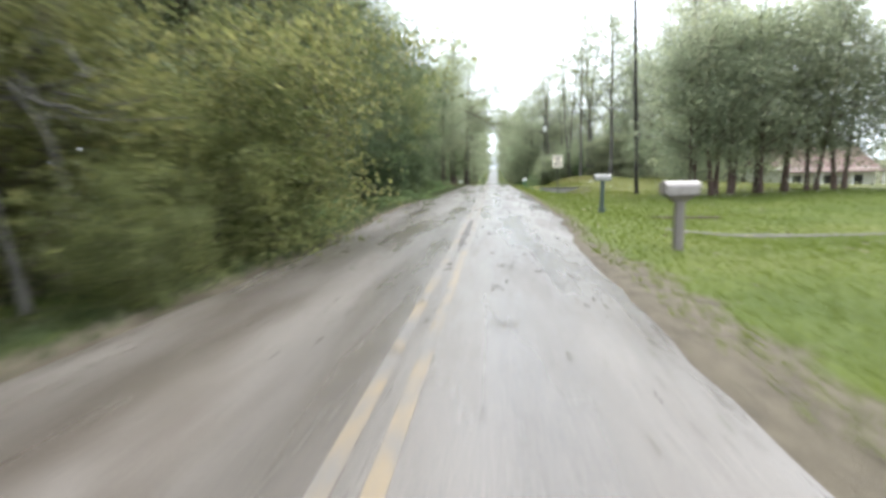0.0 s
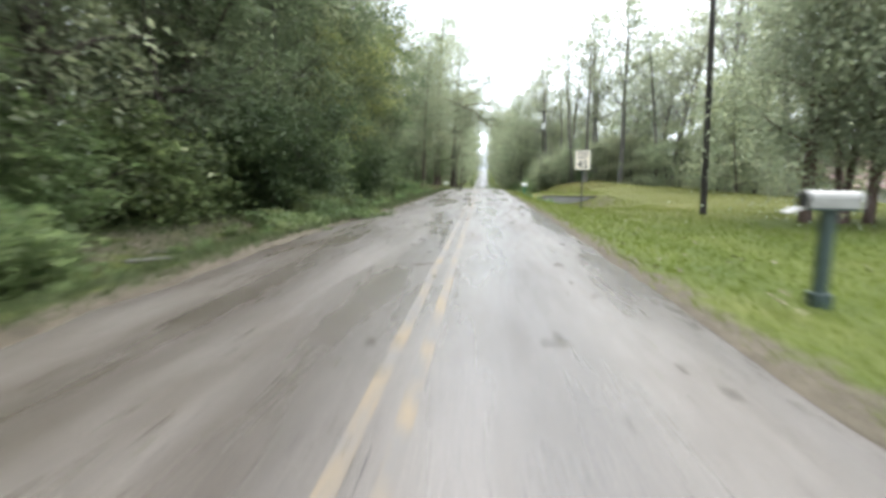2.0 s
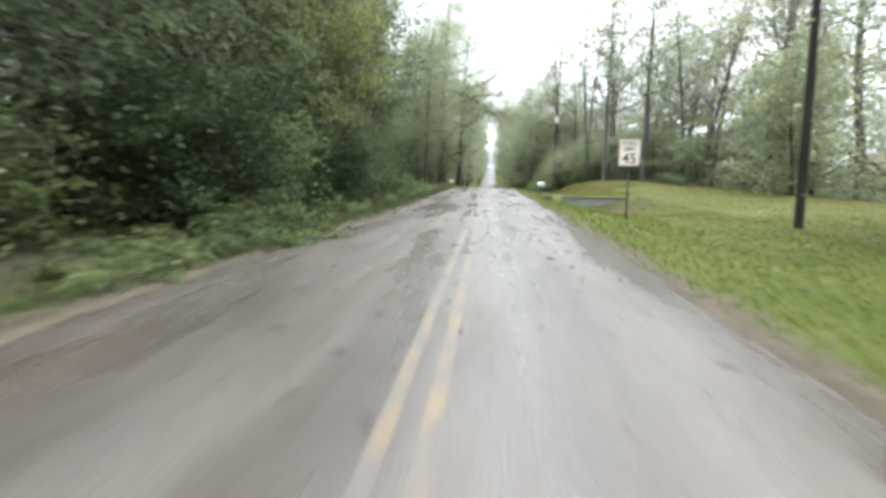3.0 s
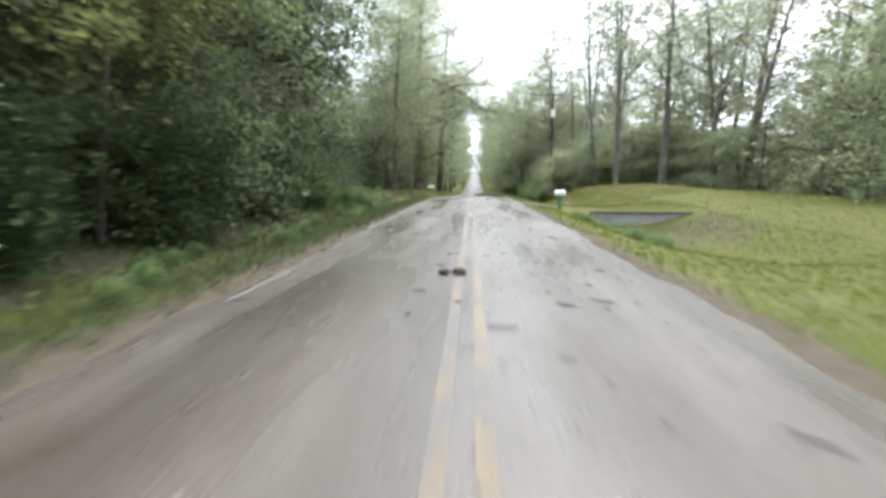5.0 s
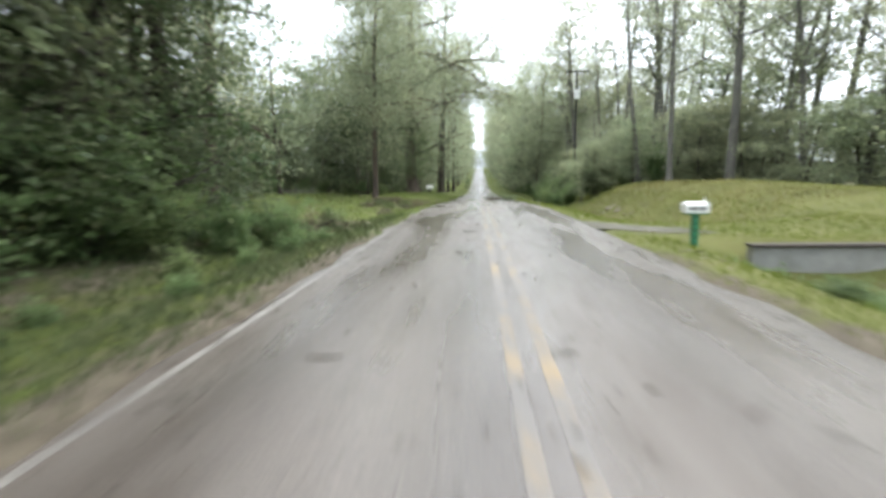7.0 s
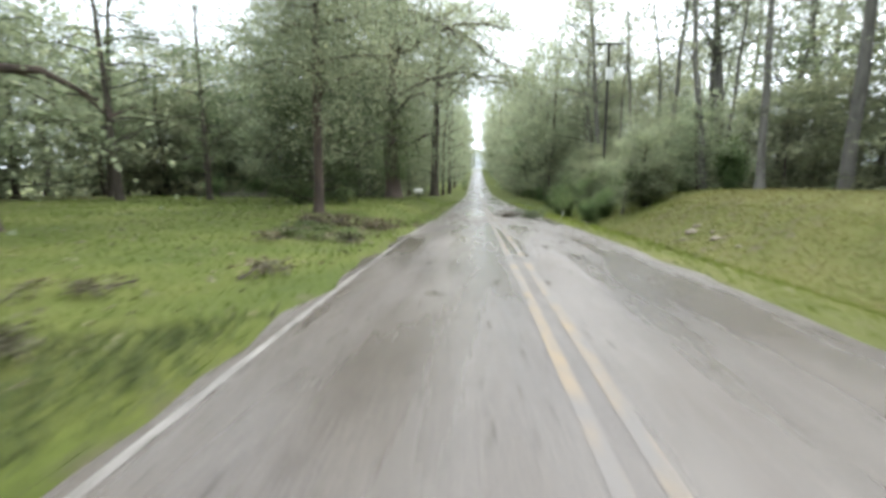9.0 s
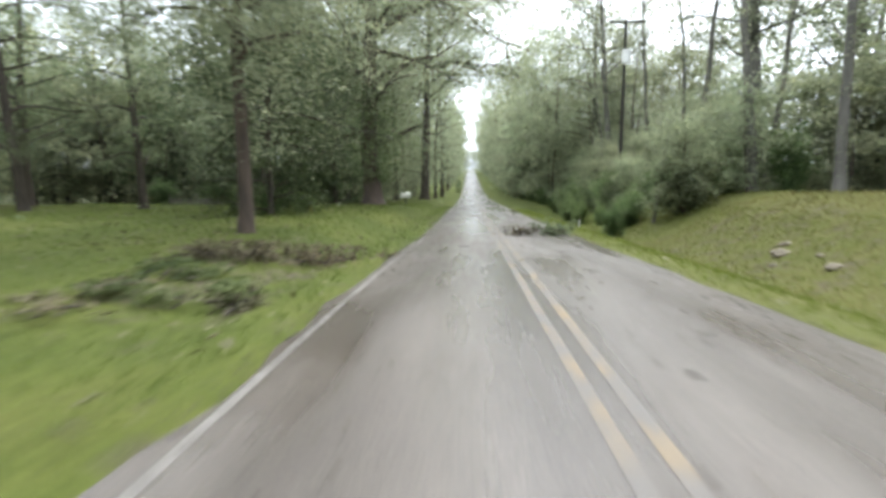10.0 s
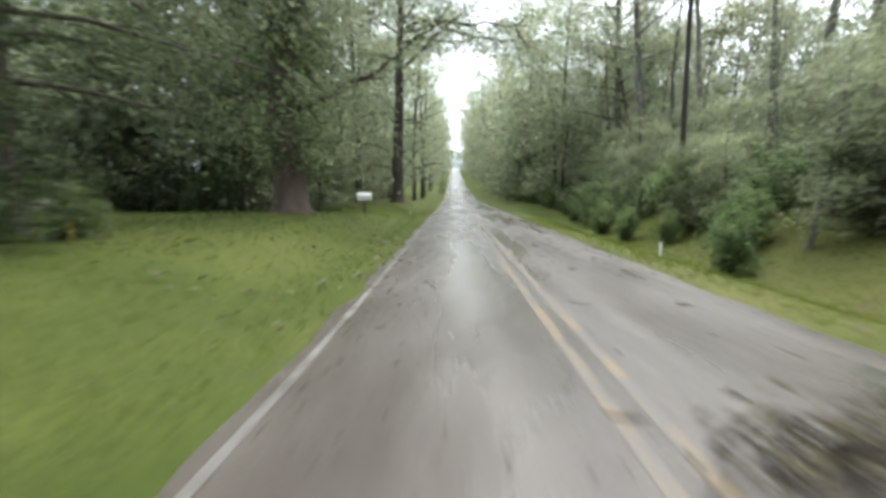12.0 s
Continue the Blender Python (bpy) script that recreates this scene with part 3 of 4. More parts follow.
TAGS = (
    (OAKS, "broad oak with wet green leaves in the roadside wood", "tree", "oak trees of the wood"),
    (WOOD_OAKS, "tall dark-trunked oak crowded into the roadside wood", "tree", "oak trees of the wood"),
    (MID_OAKS, "full-crowned oak at the edge of the wooded road", "tree", "far oak trees"),
    (ARCHING, "tall oak whose crown arches over the distant road", "tree", "far oak trees"),
    (EVERGREENS, "dense dark evergreen tree with glossy leaves to the ground", "tree", "evergreens at the wood's edge"),
    (HOLLIES, "rounded evergreen bush at the edge of the wood, dark for its shade", "bush", "evergreens at the wood's edge"),
    (BRAMBLES, "dark green bramble shrub among the ditch thicket", "shrub", "thicket shrubs"),
    (WEEDS, "low leafy weed clump in the verge grass", "weed", "weeds on the verge"),
    (FAR_OAKS, "full green oak further along the wooded road", "tree", "far oak trees"),
    (NEAR, "small-leaved dark green tree standing close to the road", "tree", "trees at the wood's edge"),
    (THICKET, "bright green thicket shrub growing in the ditch", "shrub", "thicket shrubs"),
    (UNDER, "dense dark green understory tree at the wood's edge", "tree", "understory trees of the wood"),
    (FINE, "dense fine-leaved understory tree behind the ditch thicket", "tree", "understory trees of the wood"),
    (TALLS, "tall slender tree with haze-paled bark and a thin wind-torn crown", "tree", "tall trees of the wood"),
    (THINS, "thin tall tree stripped of most leaves by the storm", "tree", "storm-stripped trees"),
    (SHRUBS, "leafy green shrub growing on the road verge", "shrub", "shrubs on the verge"),
    (OLIVES, "large olive-green bush leaning over the road edge", "bush", "roadside bushes"),
    (MYRTLES, "many-stemmed garden tree with reddish trunks on the lawn", "tree", "garden trees before the house"),
)
for protos, label, category, group in TAGS:
    for p in protos:
        tagged(p, label, category, group)

rng = random.Random(7)
used = set()


def u(a, b):
    return rng.uniform(a, b)


def put(kind, x, y, scale=1.0, tall=1.0, sink=0.0):
    if kind is FAR_OAKS and 85 < y < 165 and abs(x) < 16:
        kind = MID_OAKS
    proto = rng.choice(kind)
    turn = rng.uniform(0, 6.28)
    if 33 < y < 67 and max(17.0, 0.5 * y) < x < 0.5 * y + 13:  # the open lawn before the house
        y += 82
    if proto in FAR_OAKS or proto in MID_OAKS:
        tall *= 0.78
    if proto not in used:
        used.add(proto)
        proto.matrix_basis = Matrix.Translation((x, y, ground_z(x, y) - sink)) @ Matrix.Rotation(turn, 4, "Z")
        proto.scale = (scale, scale, scale * tall)
        return proto
    ob = copy_thing(proto, Matrix.Translation((x, y, ground_z(x, y) - sink)) @ Matrix.Rotation(turn, 4, "Z"))
    ob.scale = (scale, scale, scale * tall)
    return ob


# left wood, from behind the start to the lawn
put(OLIVES, -3.5, 8.4, 1.0, 1.05)
put(OLIVES, -2.85, 8.0, 0.5, 1.1)
put(OLIVES, -3.1, 6.5, 0.5, 0.95)
put(OLIVES, -5.7, 5.4, 1.1, 1.2)
put(OLIVES, -2.75, 4.6, 0.3, 0.9)
# first a dark bush, then dark-leaved ones added for the shade under the canopy
for x, y, s, tall in ((-5.9, 27.6, 0.95, 0.9), (-6.9, 33.0, 0.8, 1.0), (-5.6, 37.4, 0.5, 1.1), (-6.4, 42.6, 0.7, 1.0), (-5.4, 30.4, 0.36, 1.0), (-6.3, 37.4, 0.7, 0.9), (-6.2, 33.6, 0.6, 0.9)):
    put(HOLLIES, x, y, s, tall)
for x, y, s in ((-7.4, 48.6, 0.9), (-9.4, 45.0, 1.0), (-7.5, 73.0, 0.7), (-10.2, 88.6, 0.6), (-13.8, 89.2, 0.7), (-20.5, 89.0, 0.7)):
    put(EVERGREENS, x, y, s, 1.1)
for x, y, s in ((-8.8, 16.5, 0.95), (-9.0, 22.0, 1.0), (-8.6, 27.0, 0.95), (-8.9, 31.5, 1.05), (-8.4, 36.5, 1.0), (-9.3, 41.0, 1.0), (-9.6, 11.0, 0.9)):
    put(WOOD_OAKS, x, y, s, u(0.95, 1.15))
put(OLIVES, -5.4, 1.6, 1.1, 1.2)
put(OLIVES, -5.2, -2, 1.0, 1.2)
for x, y, s in ((-7.6, 13.5, 0.8), (-8.0, 17.5, 0.9), (-7.9, 20.5, 0.8), (-7.6, 23.5, 0.9), (-7.3, 26.5, 0.7), (-6.4, 31.5, 0.8),
                (-6.8, 43.5, 0.8), (-6.4, 46.5, 0.7), (-7.5, 49.5, 0.8)):
    put(SHRUBS, x, y, s * 1.15, u(0.8, 1.1))
tagged(put([make_tree("sapling", 41, 2.2, 0.025, 0.42, 0.9, 9, 6, 0.22, LEAF_LIME, BARK, 0.5, 0.22, 0.05)], -5.85, 16.3, 0.64, 1.35), "young sapling with bright lime-green leaves on the verge", "sapling")
tagged(put([make_tree("overhanging_tree", 42, 7.2, 0.07, 0.46, 3.2, 22, 60, 0.105, LEAF_OLIVE, BARK, 0.5, 0.45, 0.03, arch=-0.07)], -6.3, 36.2), "yellow-green tree reaching over the road's edge", "tree")
dead = make_tree("dead_tree", 43, 3.0, 0.06, 0.8, 1.6, 3, 1, 0.08, LEAF_OLIVE, BARK_PALE, 0.12, 0.2, 0.1)
crook, g = Tubes(), np.random.default_rng(44)
for k in range(9):  # crooked bare boughs thrown out towards the road
    bough = limb_points((0.1 * k - 0.4, 0.0, 2.0 + 0.1 * k), (0.9, 0.25 - 0.1 * k, g.uniform(0.0, 0.45)), g.uniform(1.1, 2.1), g, 8, 0.3)
    crook.add(bough, 0.026 * np.linspace(1, 0.25, 8), 6)
    crook.add(limb_points(bough[4], g.normal(0, 1, 3) * (0.6, 0.5, 0.5) + (0.6, 0, 0.2), 0.6, g, 5, 0.3), 0.012 * np.linspace(1, 0.3, 5), 5)
under(new("boughs", crook.mesh("dead_boughs", BARK_PALE)), dead)
tagged(put([dead], -4.5, 5.2), "bare grey dead tree with crooked limbs in the bush", "tree")
dead.matrix_basis = Matrix.Translation((-4.5, 5.2, ground_z(-4.5, 5.2)))
for y in range(-5, 50, 3):
    if y > 10 or y < -3:
        put(NEAR, -8.2 + u(-0.7, 0.7), y + u(-0.8, 0.8), u(0.9, 1.15), u(0.95, 1.25))
for y, x in ((12.5, -8.6), (30.5, -7.2), (37.0, -7.2), (38.8, -6.6), (41.5, -7.0), (47.8, -7.0), (50.2, -8.0)):
    put(NEAR, x, y, u(1.0, 1.15), u(1.0, 1.2))
for y in range(-6, 53, 4):
    put(UNDER, -12.0 + u(-1.2, 1.5), y + u(-1.5, 1.5), u(0.9, 1.3), u(1.0, 1.4))
for y in range(-6, 53, 6):
    put(OAKS, -10.8 + u(-1.0, 1.0), y + u(-1.5, 1.5), u(0.85, 1.05), u(0.95, 1.2))
    put(TALLS, -14 + u(-2, 2), y + u(-2, 2), u(0.9, 1.1))
    put(FAR_OAKS, -18 + u(-2, 2), y + u(-2, 2), u(0.9, 1.2), 1.1)
# lawn trees on the left
tagged(put([make_tree("lawn_oak", 45, 15, 0.165, 0.19, 3.4, 26, 90, 0.13, LEAF_OAK, BARK_RED, 0.5, 0.75, 0.005, 0.15, 1, 9000, True, (0.33, 0.95), 1.5, arch=-0.12)], -5.9, 67.2), "slender oak with a dark trunk beside the road", "tree")
tagged(put([make_tree("high_crowned_oak", 80, 16, 0.2, 0.36, 4.6, 24, 30, 0.17, LEAF_OAK, BARK, 0.6, 0.6, 0.03, 0.35, arch=-0.12)], -7.0, 49.6), "high-crowned oak with thin boughs at the end of the wood", "tree")
red = tagged(put([make_tree("red_trunked_oak", 18, 23, 0.46, 0.13, 4.3, 36, 56, 0.155, LEAF_OAK, BARK_RED, 0.55, 0.8, 0.02, 0.1, 1, 16000, True, (0.2, 0.94), 1.7, arch=-0.13,
                                reach=((0.7, 0.38, 10.0, 0.2), (0.45, 0.5, 8.0, 0.25), (0.95, 0.38, 8.5, 0.28)))], -5.7, 82.4), "great oak with a red-brown flared trunk beside the road", "tree")
g = np.random.default_rng(45)
n = 5200  # leafy shoots sprouting round the lower trunk
tall = g.uniform(1.3, 6.0, n)
wide = 0.35 + 0.6 * np.sin(np.pi * (tall - 1.0) / 5.6)
shoots = np.stack([g.normal(0, 1, n) * wide + 0.15, g.normal(0, 1, n) * wide, tall - 0.3 * g.random(n)], 1)
under(new("sprouting_foliage", leaves_mesh("sprouting_foliage", shoots, 0.13 * g.uniform(0.6, 1.4, n), g, LEAF_SHRUB)), red)
red.matrix_basis = Matrix.Translation((-5.7, 82.4, ground_z(-5.7, 82.4)))
put(EVERGREENS, -8.9, 87.0, 0.8, 1.2)
great = tagged(put([make_tree("spreading_oak", 44, 24, 0.42, 0.38, 7.5, 24, 60, 0.19, LEAF_OAK, BARK, 0.6, 0.85, 0.02, 0.12, reach=((0.35, 0.55, 10.0, 0.4), (-0.35, 0.6, 9.5, 0.45), (0.1, 0.7, 9.0, 0.35)))], -4.9, 104.8), "great oak with half-bare limbs spreading over the road", "tree")
great.matrix_basis = Matrix.Translation((-4.9, 104.8, ground_z(-4.9, 104.8)))
put(FAR_OAKS, -7.5, 104, 0.8, 1.4)
for x, y, s in ((-8.6, 97.0, 0.75), (-9.6, 100.5, 0.8), (-8.2, 107.5, 0.7), (-7.6, 112.0, 0.7), (-9.0, 103.5, 0.8)):
    put(FINE, x, y, s, 0.8)
tagged(put([make_tree("drooping_oak", 77, 11, 0.2, 0.24, 5.0, 30, 70, 0.135, LEAF_DARK, BARK, 0.7, 0.6, 0.02, 0.12, arch=-0.2)], -8.8, 76.2), "broad oak with drooping dark boughs on the lawn", "tree")
for x in range(-27, -9, 3):
    put(FINE, x + u(-1, 1), 89.5 + u(-0.8, 1.2), u(0.95, 1.2), u(0.8, 1.1))
    put(WOOD_OAKS, x + u(-1, 1), 92 + u(-1, 1), u(0.7, 0.85), u(0.9, 1.1))
put(WOOD_OAKS[:1], -15.6, 78.8, 0.7, 1.05)
put(WOOD_OAKS[:1], -19.3, 76.5, 0.8, 1.05)
put(OAKS, -11.8, 61.0, 0.8, 1.5)
put(OAKS, -11.0, 53.0, 0.85, 1.4)
for y in range(54, 112, 5):
    put(FAR_OAKS, -25 + u(-2.5, 2.5), y + u(-2, 2), u(0.6, 0.78), u(0.9, 1.1))
    put(TALLS, -31 + u(-3, 3), y + u(-2, 2), u(0.55, 0.7))
    put(UNDER, -27 + u(-2, 2), y + u(-2, 2), u(0.8, 1.1))
    put(UNDER, -32 + u(-2, 2), y + u(-2, 2), u(1.1, 1.4))
    put(FAR_OAKS, -39 + u(-2, 2), y + u(-2, 2), u(0.65, 0.85))
for x in range(-26, -8, 3):
    put(UNDER, x, 94 + u(-2, 2), u(0.9, 1.2), u(0.8, 1.1))
    put(FAR_OAKS, x, 99 + u(-2, 3), u(0.8, 1.0), 1.1)
for y in range(90, 150, 6):
    put(FAR_OAKS, -9.8 + u(-1.2, 1.2), y + u(-2, 2), u(0.85, 1.05), 1.5)
    put(UNDER, -13 + u(-1.5, 1.5), y + u(-2, 2), u(1, 1.3), 1.1)
for y in range(114, 310, 12):
    put(FAR_OAKS, -5.6 + u(-0.6, 0.6), y + u(-2, 2), u(0.75, 0.95), 1.8)
    put(FAR_OAKS, -12 + u(-2, 2), y + u(-2, 2), u(0.9, 1.2), 1.2)
for i in range(46):
    y = 12 + i * 0.85
    put(WEEDS, left_edge(y) - u(0.9, 3.4), y, u(0.3, 0.6), u(0.5, 0.8))
for i in range(27):  # taller weeds against the wood
    y = 10 + i * 0.3
    put(WEEDS, left_edge(y) - u(2.0, 4.6), y, u(0.8, 1.5), u(0.6, 1.0))
for i in range(16):
    put(WEEDS, u(3.0, 5.0), u(38, 47), u(0.25, 0.45), u(0.4, 0.8))
for x, y, s in ((-5.7, 46.8, 0.42), (-5.0, 48.2, 0.36), (-4.4, 49.6, 0.32), (-5.4, 50.6, 0.36), (-3.9, 51.4, 0.26)):
    put(SHRUBS, x, y, s, 0.85)
# right wood behind the fields, then close to the road
put(TALLS, 16.6, 75.7, 1.15, 0.95)
put(TALLS, 16.2, 87.8, 1.3, 0.9)
put(TALLS, 15.6, 88.8, 1.2, 0.9)
put(TALLS, 10.9, 105.0, 1.15, 0.95)
put(TALLS, 10.8, 100.2, 1.05, 0.95)
put(THINS, 12.5, 87.7, 1.0)
put(THINS, 10.9, 124.4, 1.0)
put(THINS, 11.6, 79.2, 1.0)
put(THINS, 12.4, 75.0, 1.0)
for y in range(44, 100, 4):
    put(FINE, 19 + u(-1, 1.5), y + u(-2, 2), u(0.9, 1.15), u(0.55, 1.0) if y < 68 else u(0.5, 0.75))
    if y % 8 == 0:
        put(UNDER, 23 + u(-1.5, 2), y + u(-2, 2), u(1.1, 1.4), u(0.75, 1.05))
for y in range(36, 100, 6):
    put(TALLS, 21 + u(-2, 2), y + u(-2, 2), u(0.85, 1.1), u(0.8, 1.0))
    put(TALLS, 27 + u(-3, 3), y + u(-2, 2), u(0.9, 1.1), 0.95)
for y in range(79, 130, 3):
    put(THICKET, 6.2 + u(-0.5, 0.7), y + u(-1, 1), u(0.3, 0.55), u(0.7, 1.1))
    put(FINE, 8.2 + u(-0.5, 0.8), y + u(-1.2, 1.2), u(0.34, 0.5), u(0.7, 1.1))
    put(FINE, 10.0 + u(-1.0, 1.4), y + u(-1.2, 1.2), u(0.4, 0.6), u(0.8, 1.15))
    put(BRAMBLES if y % 2 else THICKET, 7.4 + u(-0.6, 0.9), y + u(-1, 1), u(0.55, 0.95), u(0.5, 1.2))
    put(THICKET, 9.7 + u(-1, 1), y + u(-1, 1), u(0.4, 0.7), u(0.9, 1.4))
    put(BRAMBLES if y % 2 == 0 else THICKET, 12.2 + u(-1, 1), y + u(-1, 1), u(0.5, 0.85), u(0.9, 1.4))
    if y % 2:
        put(THINS, 8.5 + u(-1.5, 3.0), y + u(-1, 1), u(0.28, 0.45), u(0.7, 1.1))
for y in range(84, 130, 6):
    put(THINS, 13.5 + u(-1, 2.5), y + u(-2, 2), u(0.8, 1.05))
for y in range(78, 130, 4):
    put(FINE, 15.5 + u(-1.0, 1.5), y + u(-2, 2), u(0.85, 1.1), u(0.6, 0.85))
for y in range(118, 310, 12):
    put(UNDER, 6.6 + u(-0.8, 0.8), y + u(-2, 2), u(1.0, 1.3), u(0.9, 1.3))
    put(FAR_OAKS, 7.4 + u(-0.8, 1.2), y + u(-2, 2), u(0.85, 1.0), u(1.25, 1.5) if y > 126 else 1.1)
    put(FAR_OAKS, 13 + u(-2, 2), y + u(-2, 2), u(0.9, 1.1), u(0.9, 1.2))
for y in range(104, 170, 6):
    put(FAR_OAKS, 11.0 + u(-0.8, 1.5), y + u(-2, 2), u(0.78, 0.95), u(1.0, 1.25))
    put(UNDER, 7.4 + u(-0.5, 0.8), y + u(-2, 2), u(0.8, 1.0), u(0.8, 1.2))
for y in range(124, 320, 13):  # crowns that lean in over the far road
    put(ARCHING, 6.2 + u(-0.5, 0.6), y + u(-3, 3), u(0.78, 0.9) + 0.12 * smooth(130, 200, y), u(1.0, 1.12))
for x, y in ((8.6, 113), (9.5, 121), (11.5, 117)):
    put(ARCHING, x, y, 0.8, 1.05)
for y in range(96, 132, 4):
    put(FINE, 13.5 + u(-1.0, 3.5), y + u(-2, 2), u(0.95, 1.15), u(1.15, 1.45))
for x in range(26, 70, 9):
    put(FAR_OAKS, x, 48 + u(-3, 3), u(0.9, 1.2))
    put(UNDER, x, 44 + u(-3, 3), u(1.2, 1.5))
    put(FAR_OAKS, x + 3, 18 + u(-8, 2), u(0.9, 1.2))
for y in range(34, 112, 5):  # the wood goes on behind the first rows
    put(FAR_OAKS, 35 + u(-2, 2), y + u(-2, 2), u(0.7, 0.9), u(0.5, 0.75))
    put(UNDER, 31 + u(-1.5, 1.5), y + u(-2, 2), u(1.1, 1.3), u(0.5, 0.75))
for x in range(-14, 16, 3):  # trees that close the view where the road ends
    put(FAR_OAKS, x + u(-0.8, 0.8), 427 + u(-2, 4), u(0.8, 1.05), u(0.8, 1.1))
# tiny evergreen standing in for an unidentified dark spot beside the far road
put(EVERGREENS, -2.6, 150, 0.2, 1.0)
for x, y, s in ((-7.0, 75.2, 0.34), (-8.0, 74.6, 0.42), (-9.2, 75.0, 0.4), (-14.5, 86, 0.5), (-16.5, 87, 0.6), (-19, 86, 0.55)):
    put(SHRUBS, x, y, s, 0.8)
# garden trees
for x, y in ((11.1, 29.1), (12.0, 29.0), (12.9, 29.1), (14.2, 29.0), (15.6, 29.2), (16.8, 29.0), (18.2, 29.1), (20.5, 28.0), (24.5, 30.5)):
    put(MYRTLES, x, y, u(0.95, 1.1), u(1.2, 1.4))
for x, y, s in ((-22.5, 80.5, 0.9), (-24.5, 74.0, 0.9), (-27.5, 69.0, 0.95), (-16.8, 66.0, 0.8)):  # deeper in the left lawn
    put(WOOD_OAKS, x, y, s, 1.0)
for x, y, s in ((29.0, 73.0, 0.75), (34.0, 75.0, 0.85), (39.0, 72.0, 0.8), (44.5, 70.0, 0.85), (50.0, 68.5, 0.85)):  # wood behind the house
    put(FAR_OAKS, x, y, s, 1.1)
for i in range(20):  # weeds against the culvert wall and round the mailbox
    put(WEEDS, u(3.6, 6.4), u(45.2, 48.1), u(0.4, 0.85), u(0.5, 1.0))


# ---- mailboxes ----
def mailbox(x, y, height, shell, post_m, size, post_w, label, turn=0.0, flag=True, bars=False, ajar=False, foot=0.0, gusset=0.0):
    """A box with a rounded lid on a post; its door faces the road."""
    root = new("mailbox")
    root.matrix_basis = pose(x, y, ground_z(x, y), 0, 0, turn)
    L, W, Hh = size
    part("post", box(post_w, post_w, height + 0.3, (0, 0, (height - 0.3) / 2), 0.012), post_m, root)
    part("shelf", box(L * 0.9, W * 0.95, 0.025, (0, 0, height + 0.0125), 0.004), post_m, root)
    bm = bmesh.new()
    prof = [(-W / 2, 0), (W / 2, 0), (W / 2, Hh * 0.55)] + [(W / 2 * math.cos(a), Hh * 0.55 + Hh * 0.45 * math.sin(a)) for a in [math.pi * i / 10 for i in range(1, 10)]] + [(-W / 2, Hh * 0.55)]
    ends = [[bm.verts.new((s * L / 2, p[0], p[1])) for p in prof] for s in (-1, 1)]
    n = len(prof)
    for i in range(n):
        bm.faces.new((ends[0][i], ends[0][(i + 1) % n], ends[1][(i + 1) % n], ends[1][i]))
    bm.faces.new(ends[0][::-1])
    bm.faces.new(ends[1])
    bmesh.ops.recalc_face_normals(bm, faces=bm.faces[:])
    bmesh.ops.bevel(bm, geom=[e for e in bm.edges if abs(e.verts[0].co.x - e.verts[1].co.x) < 1e-4], offset=0.006, segments=1, affect="EDGES")
    body = part("box", bm, shell, root, "", (0, 0, height + 0.025))
    if gusset:
        bm = rod(post_w * 0.72, L * 0.55, gusset, (0, 0, height - gusset), 4, Matrix.Rotation(radians(45), 4, "Z"))
        bmesh.ops.scale(bm, vec=(1, 0.62, 1), verts=bm.verts[:])
        part("gusset", bm, post_m, root, "tapered bracket under the box")
    if foot:
        part("foot", box(foot, foot, 0.2, (0, 0, 0.05), 0.015), post_m, root)
    if ajar:
        # the box is solid: a black sheet paints the shade of its hollow
        part("inside", box(0.006, W * 0.9, Hh * 0.72, (-L / 2 - 0.004, 0, Hh * 0.42), 0), BLACK, body, "black panel painting the shaded mouth of the box")
        part("door", box(0.012, W * 0.94, Hh * 0.8, (-L / 2 - 0.10, 0, -0.03), 0.004, Matrix.Rotation(radians(62), 4, "Y")), shell, body, "open hanging door")
    else:
        part("door", box(0.015, W * 0.94, Hh * 0.78, (-L / 2 - 0.009, 0, Hh * 0.42), 0.006), shell, body)
    if flag:
        part("flag", box(0.03, 0.006, 0.17, (L * 0.36, -W / 2 - 0.006, Hh * 0.98), 0.002, Matrix.Rotation(radians(-38), 4, "Y")), shell, body, "raised pale flag")
    if bars:
        for k in range(6):
            part("lettering_bar", box(0.03, 0.003, 0.05, (-0.12 + k * 0.045, -W / 2 - 0.002, Hh * 0.4), 0), BLACK, body)
        for k in range(4):
            part("lettering_bar", box(0.05, 0.004, 0.07, (0, -post_w / 2 - 0.003, height - 0.1 - k * 0.11), 0), LIGHT_GREEN, root)
    return tagged(root, label, "mailbox")


mailbox(3.3, 8.0, 0.80, BOX_GREY, POST_TIMBER, (0.48, 0.3, 0.19), 0.125, "large pinkish-grey mailbox on a weathered wooden post in the grass", 0, False, gusset=0.11)
mailbox(3.88, 16.56, 0.97, BOX_DULL, DARK_GREEN, (0.50, 0.22, 0.17), 0.11, "weathered white mailbox hanging open on a dark green post", 0, False, False, True, 0.18)
mailbox(3.25, 47.5, 0.57, BOX_WHITE, GREEN_PAINT, (0.38, 0.2, 0.18), 0.1, "white mailbox with dark lettering on a short bright green post", 0, True, True)
mailbox(-5.25, 92.6, 0.72, BOX_WHITE, DARK_STEEL, (0.66, 0.3, 0.36), 0.1, "large white mailbox on a post at the road's edge", 180)


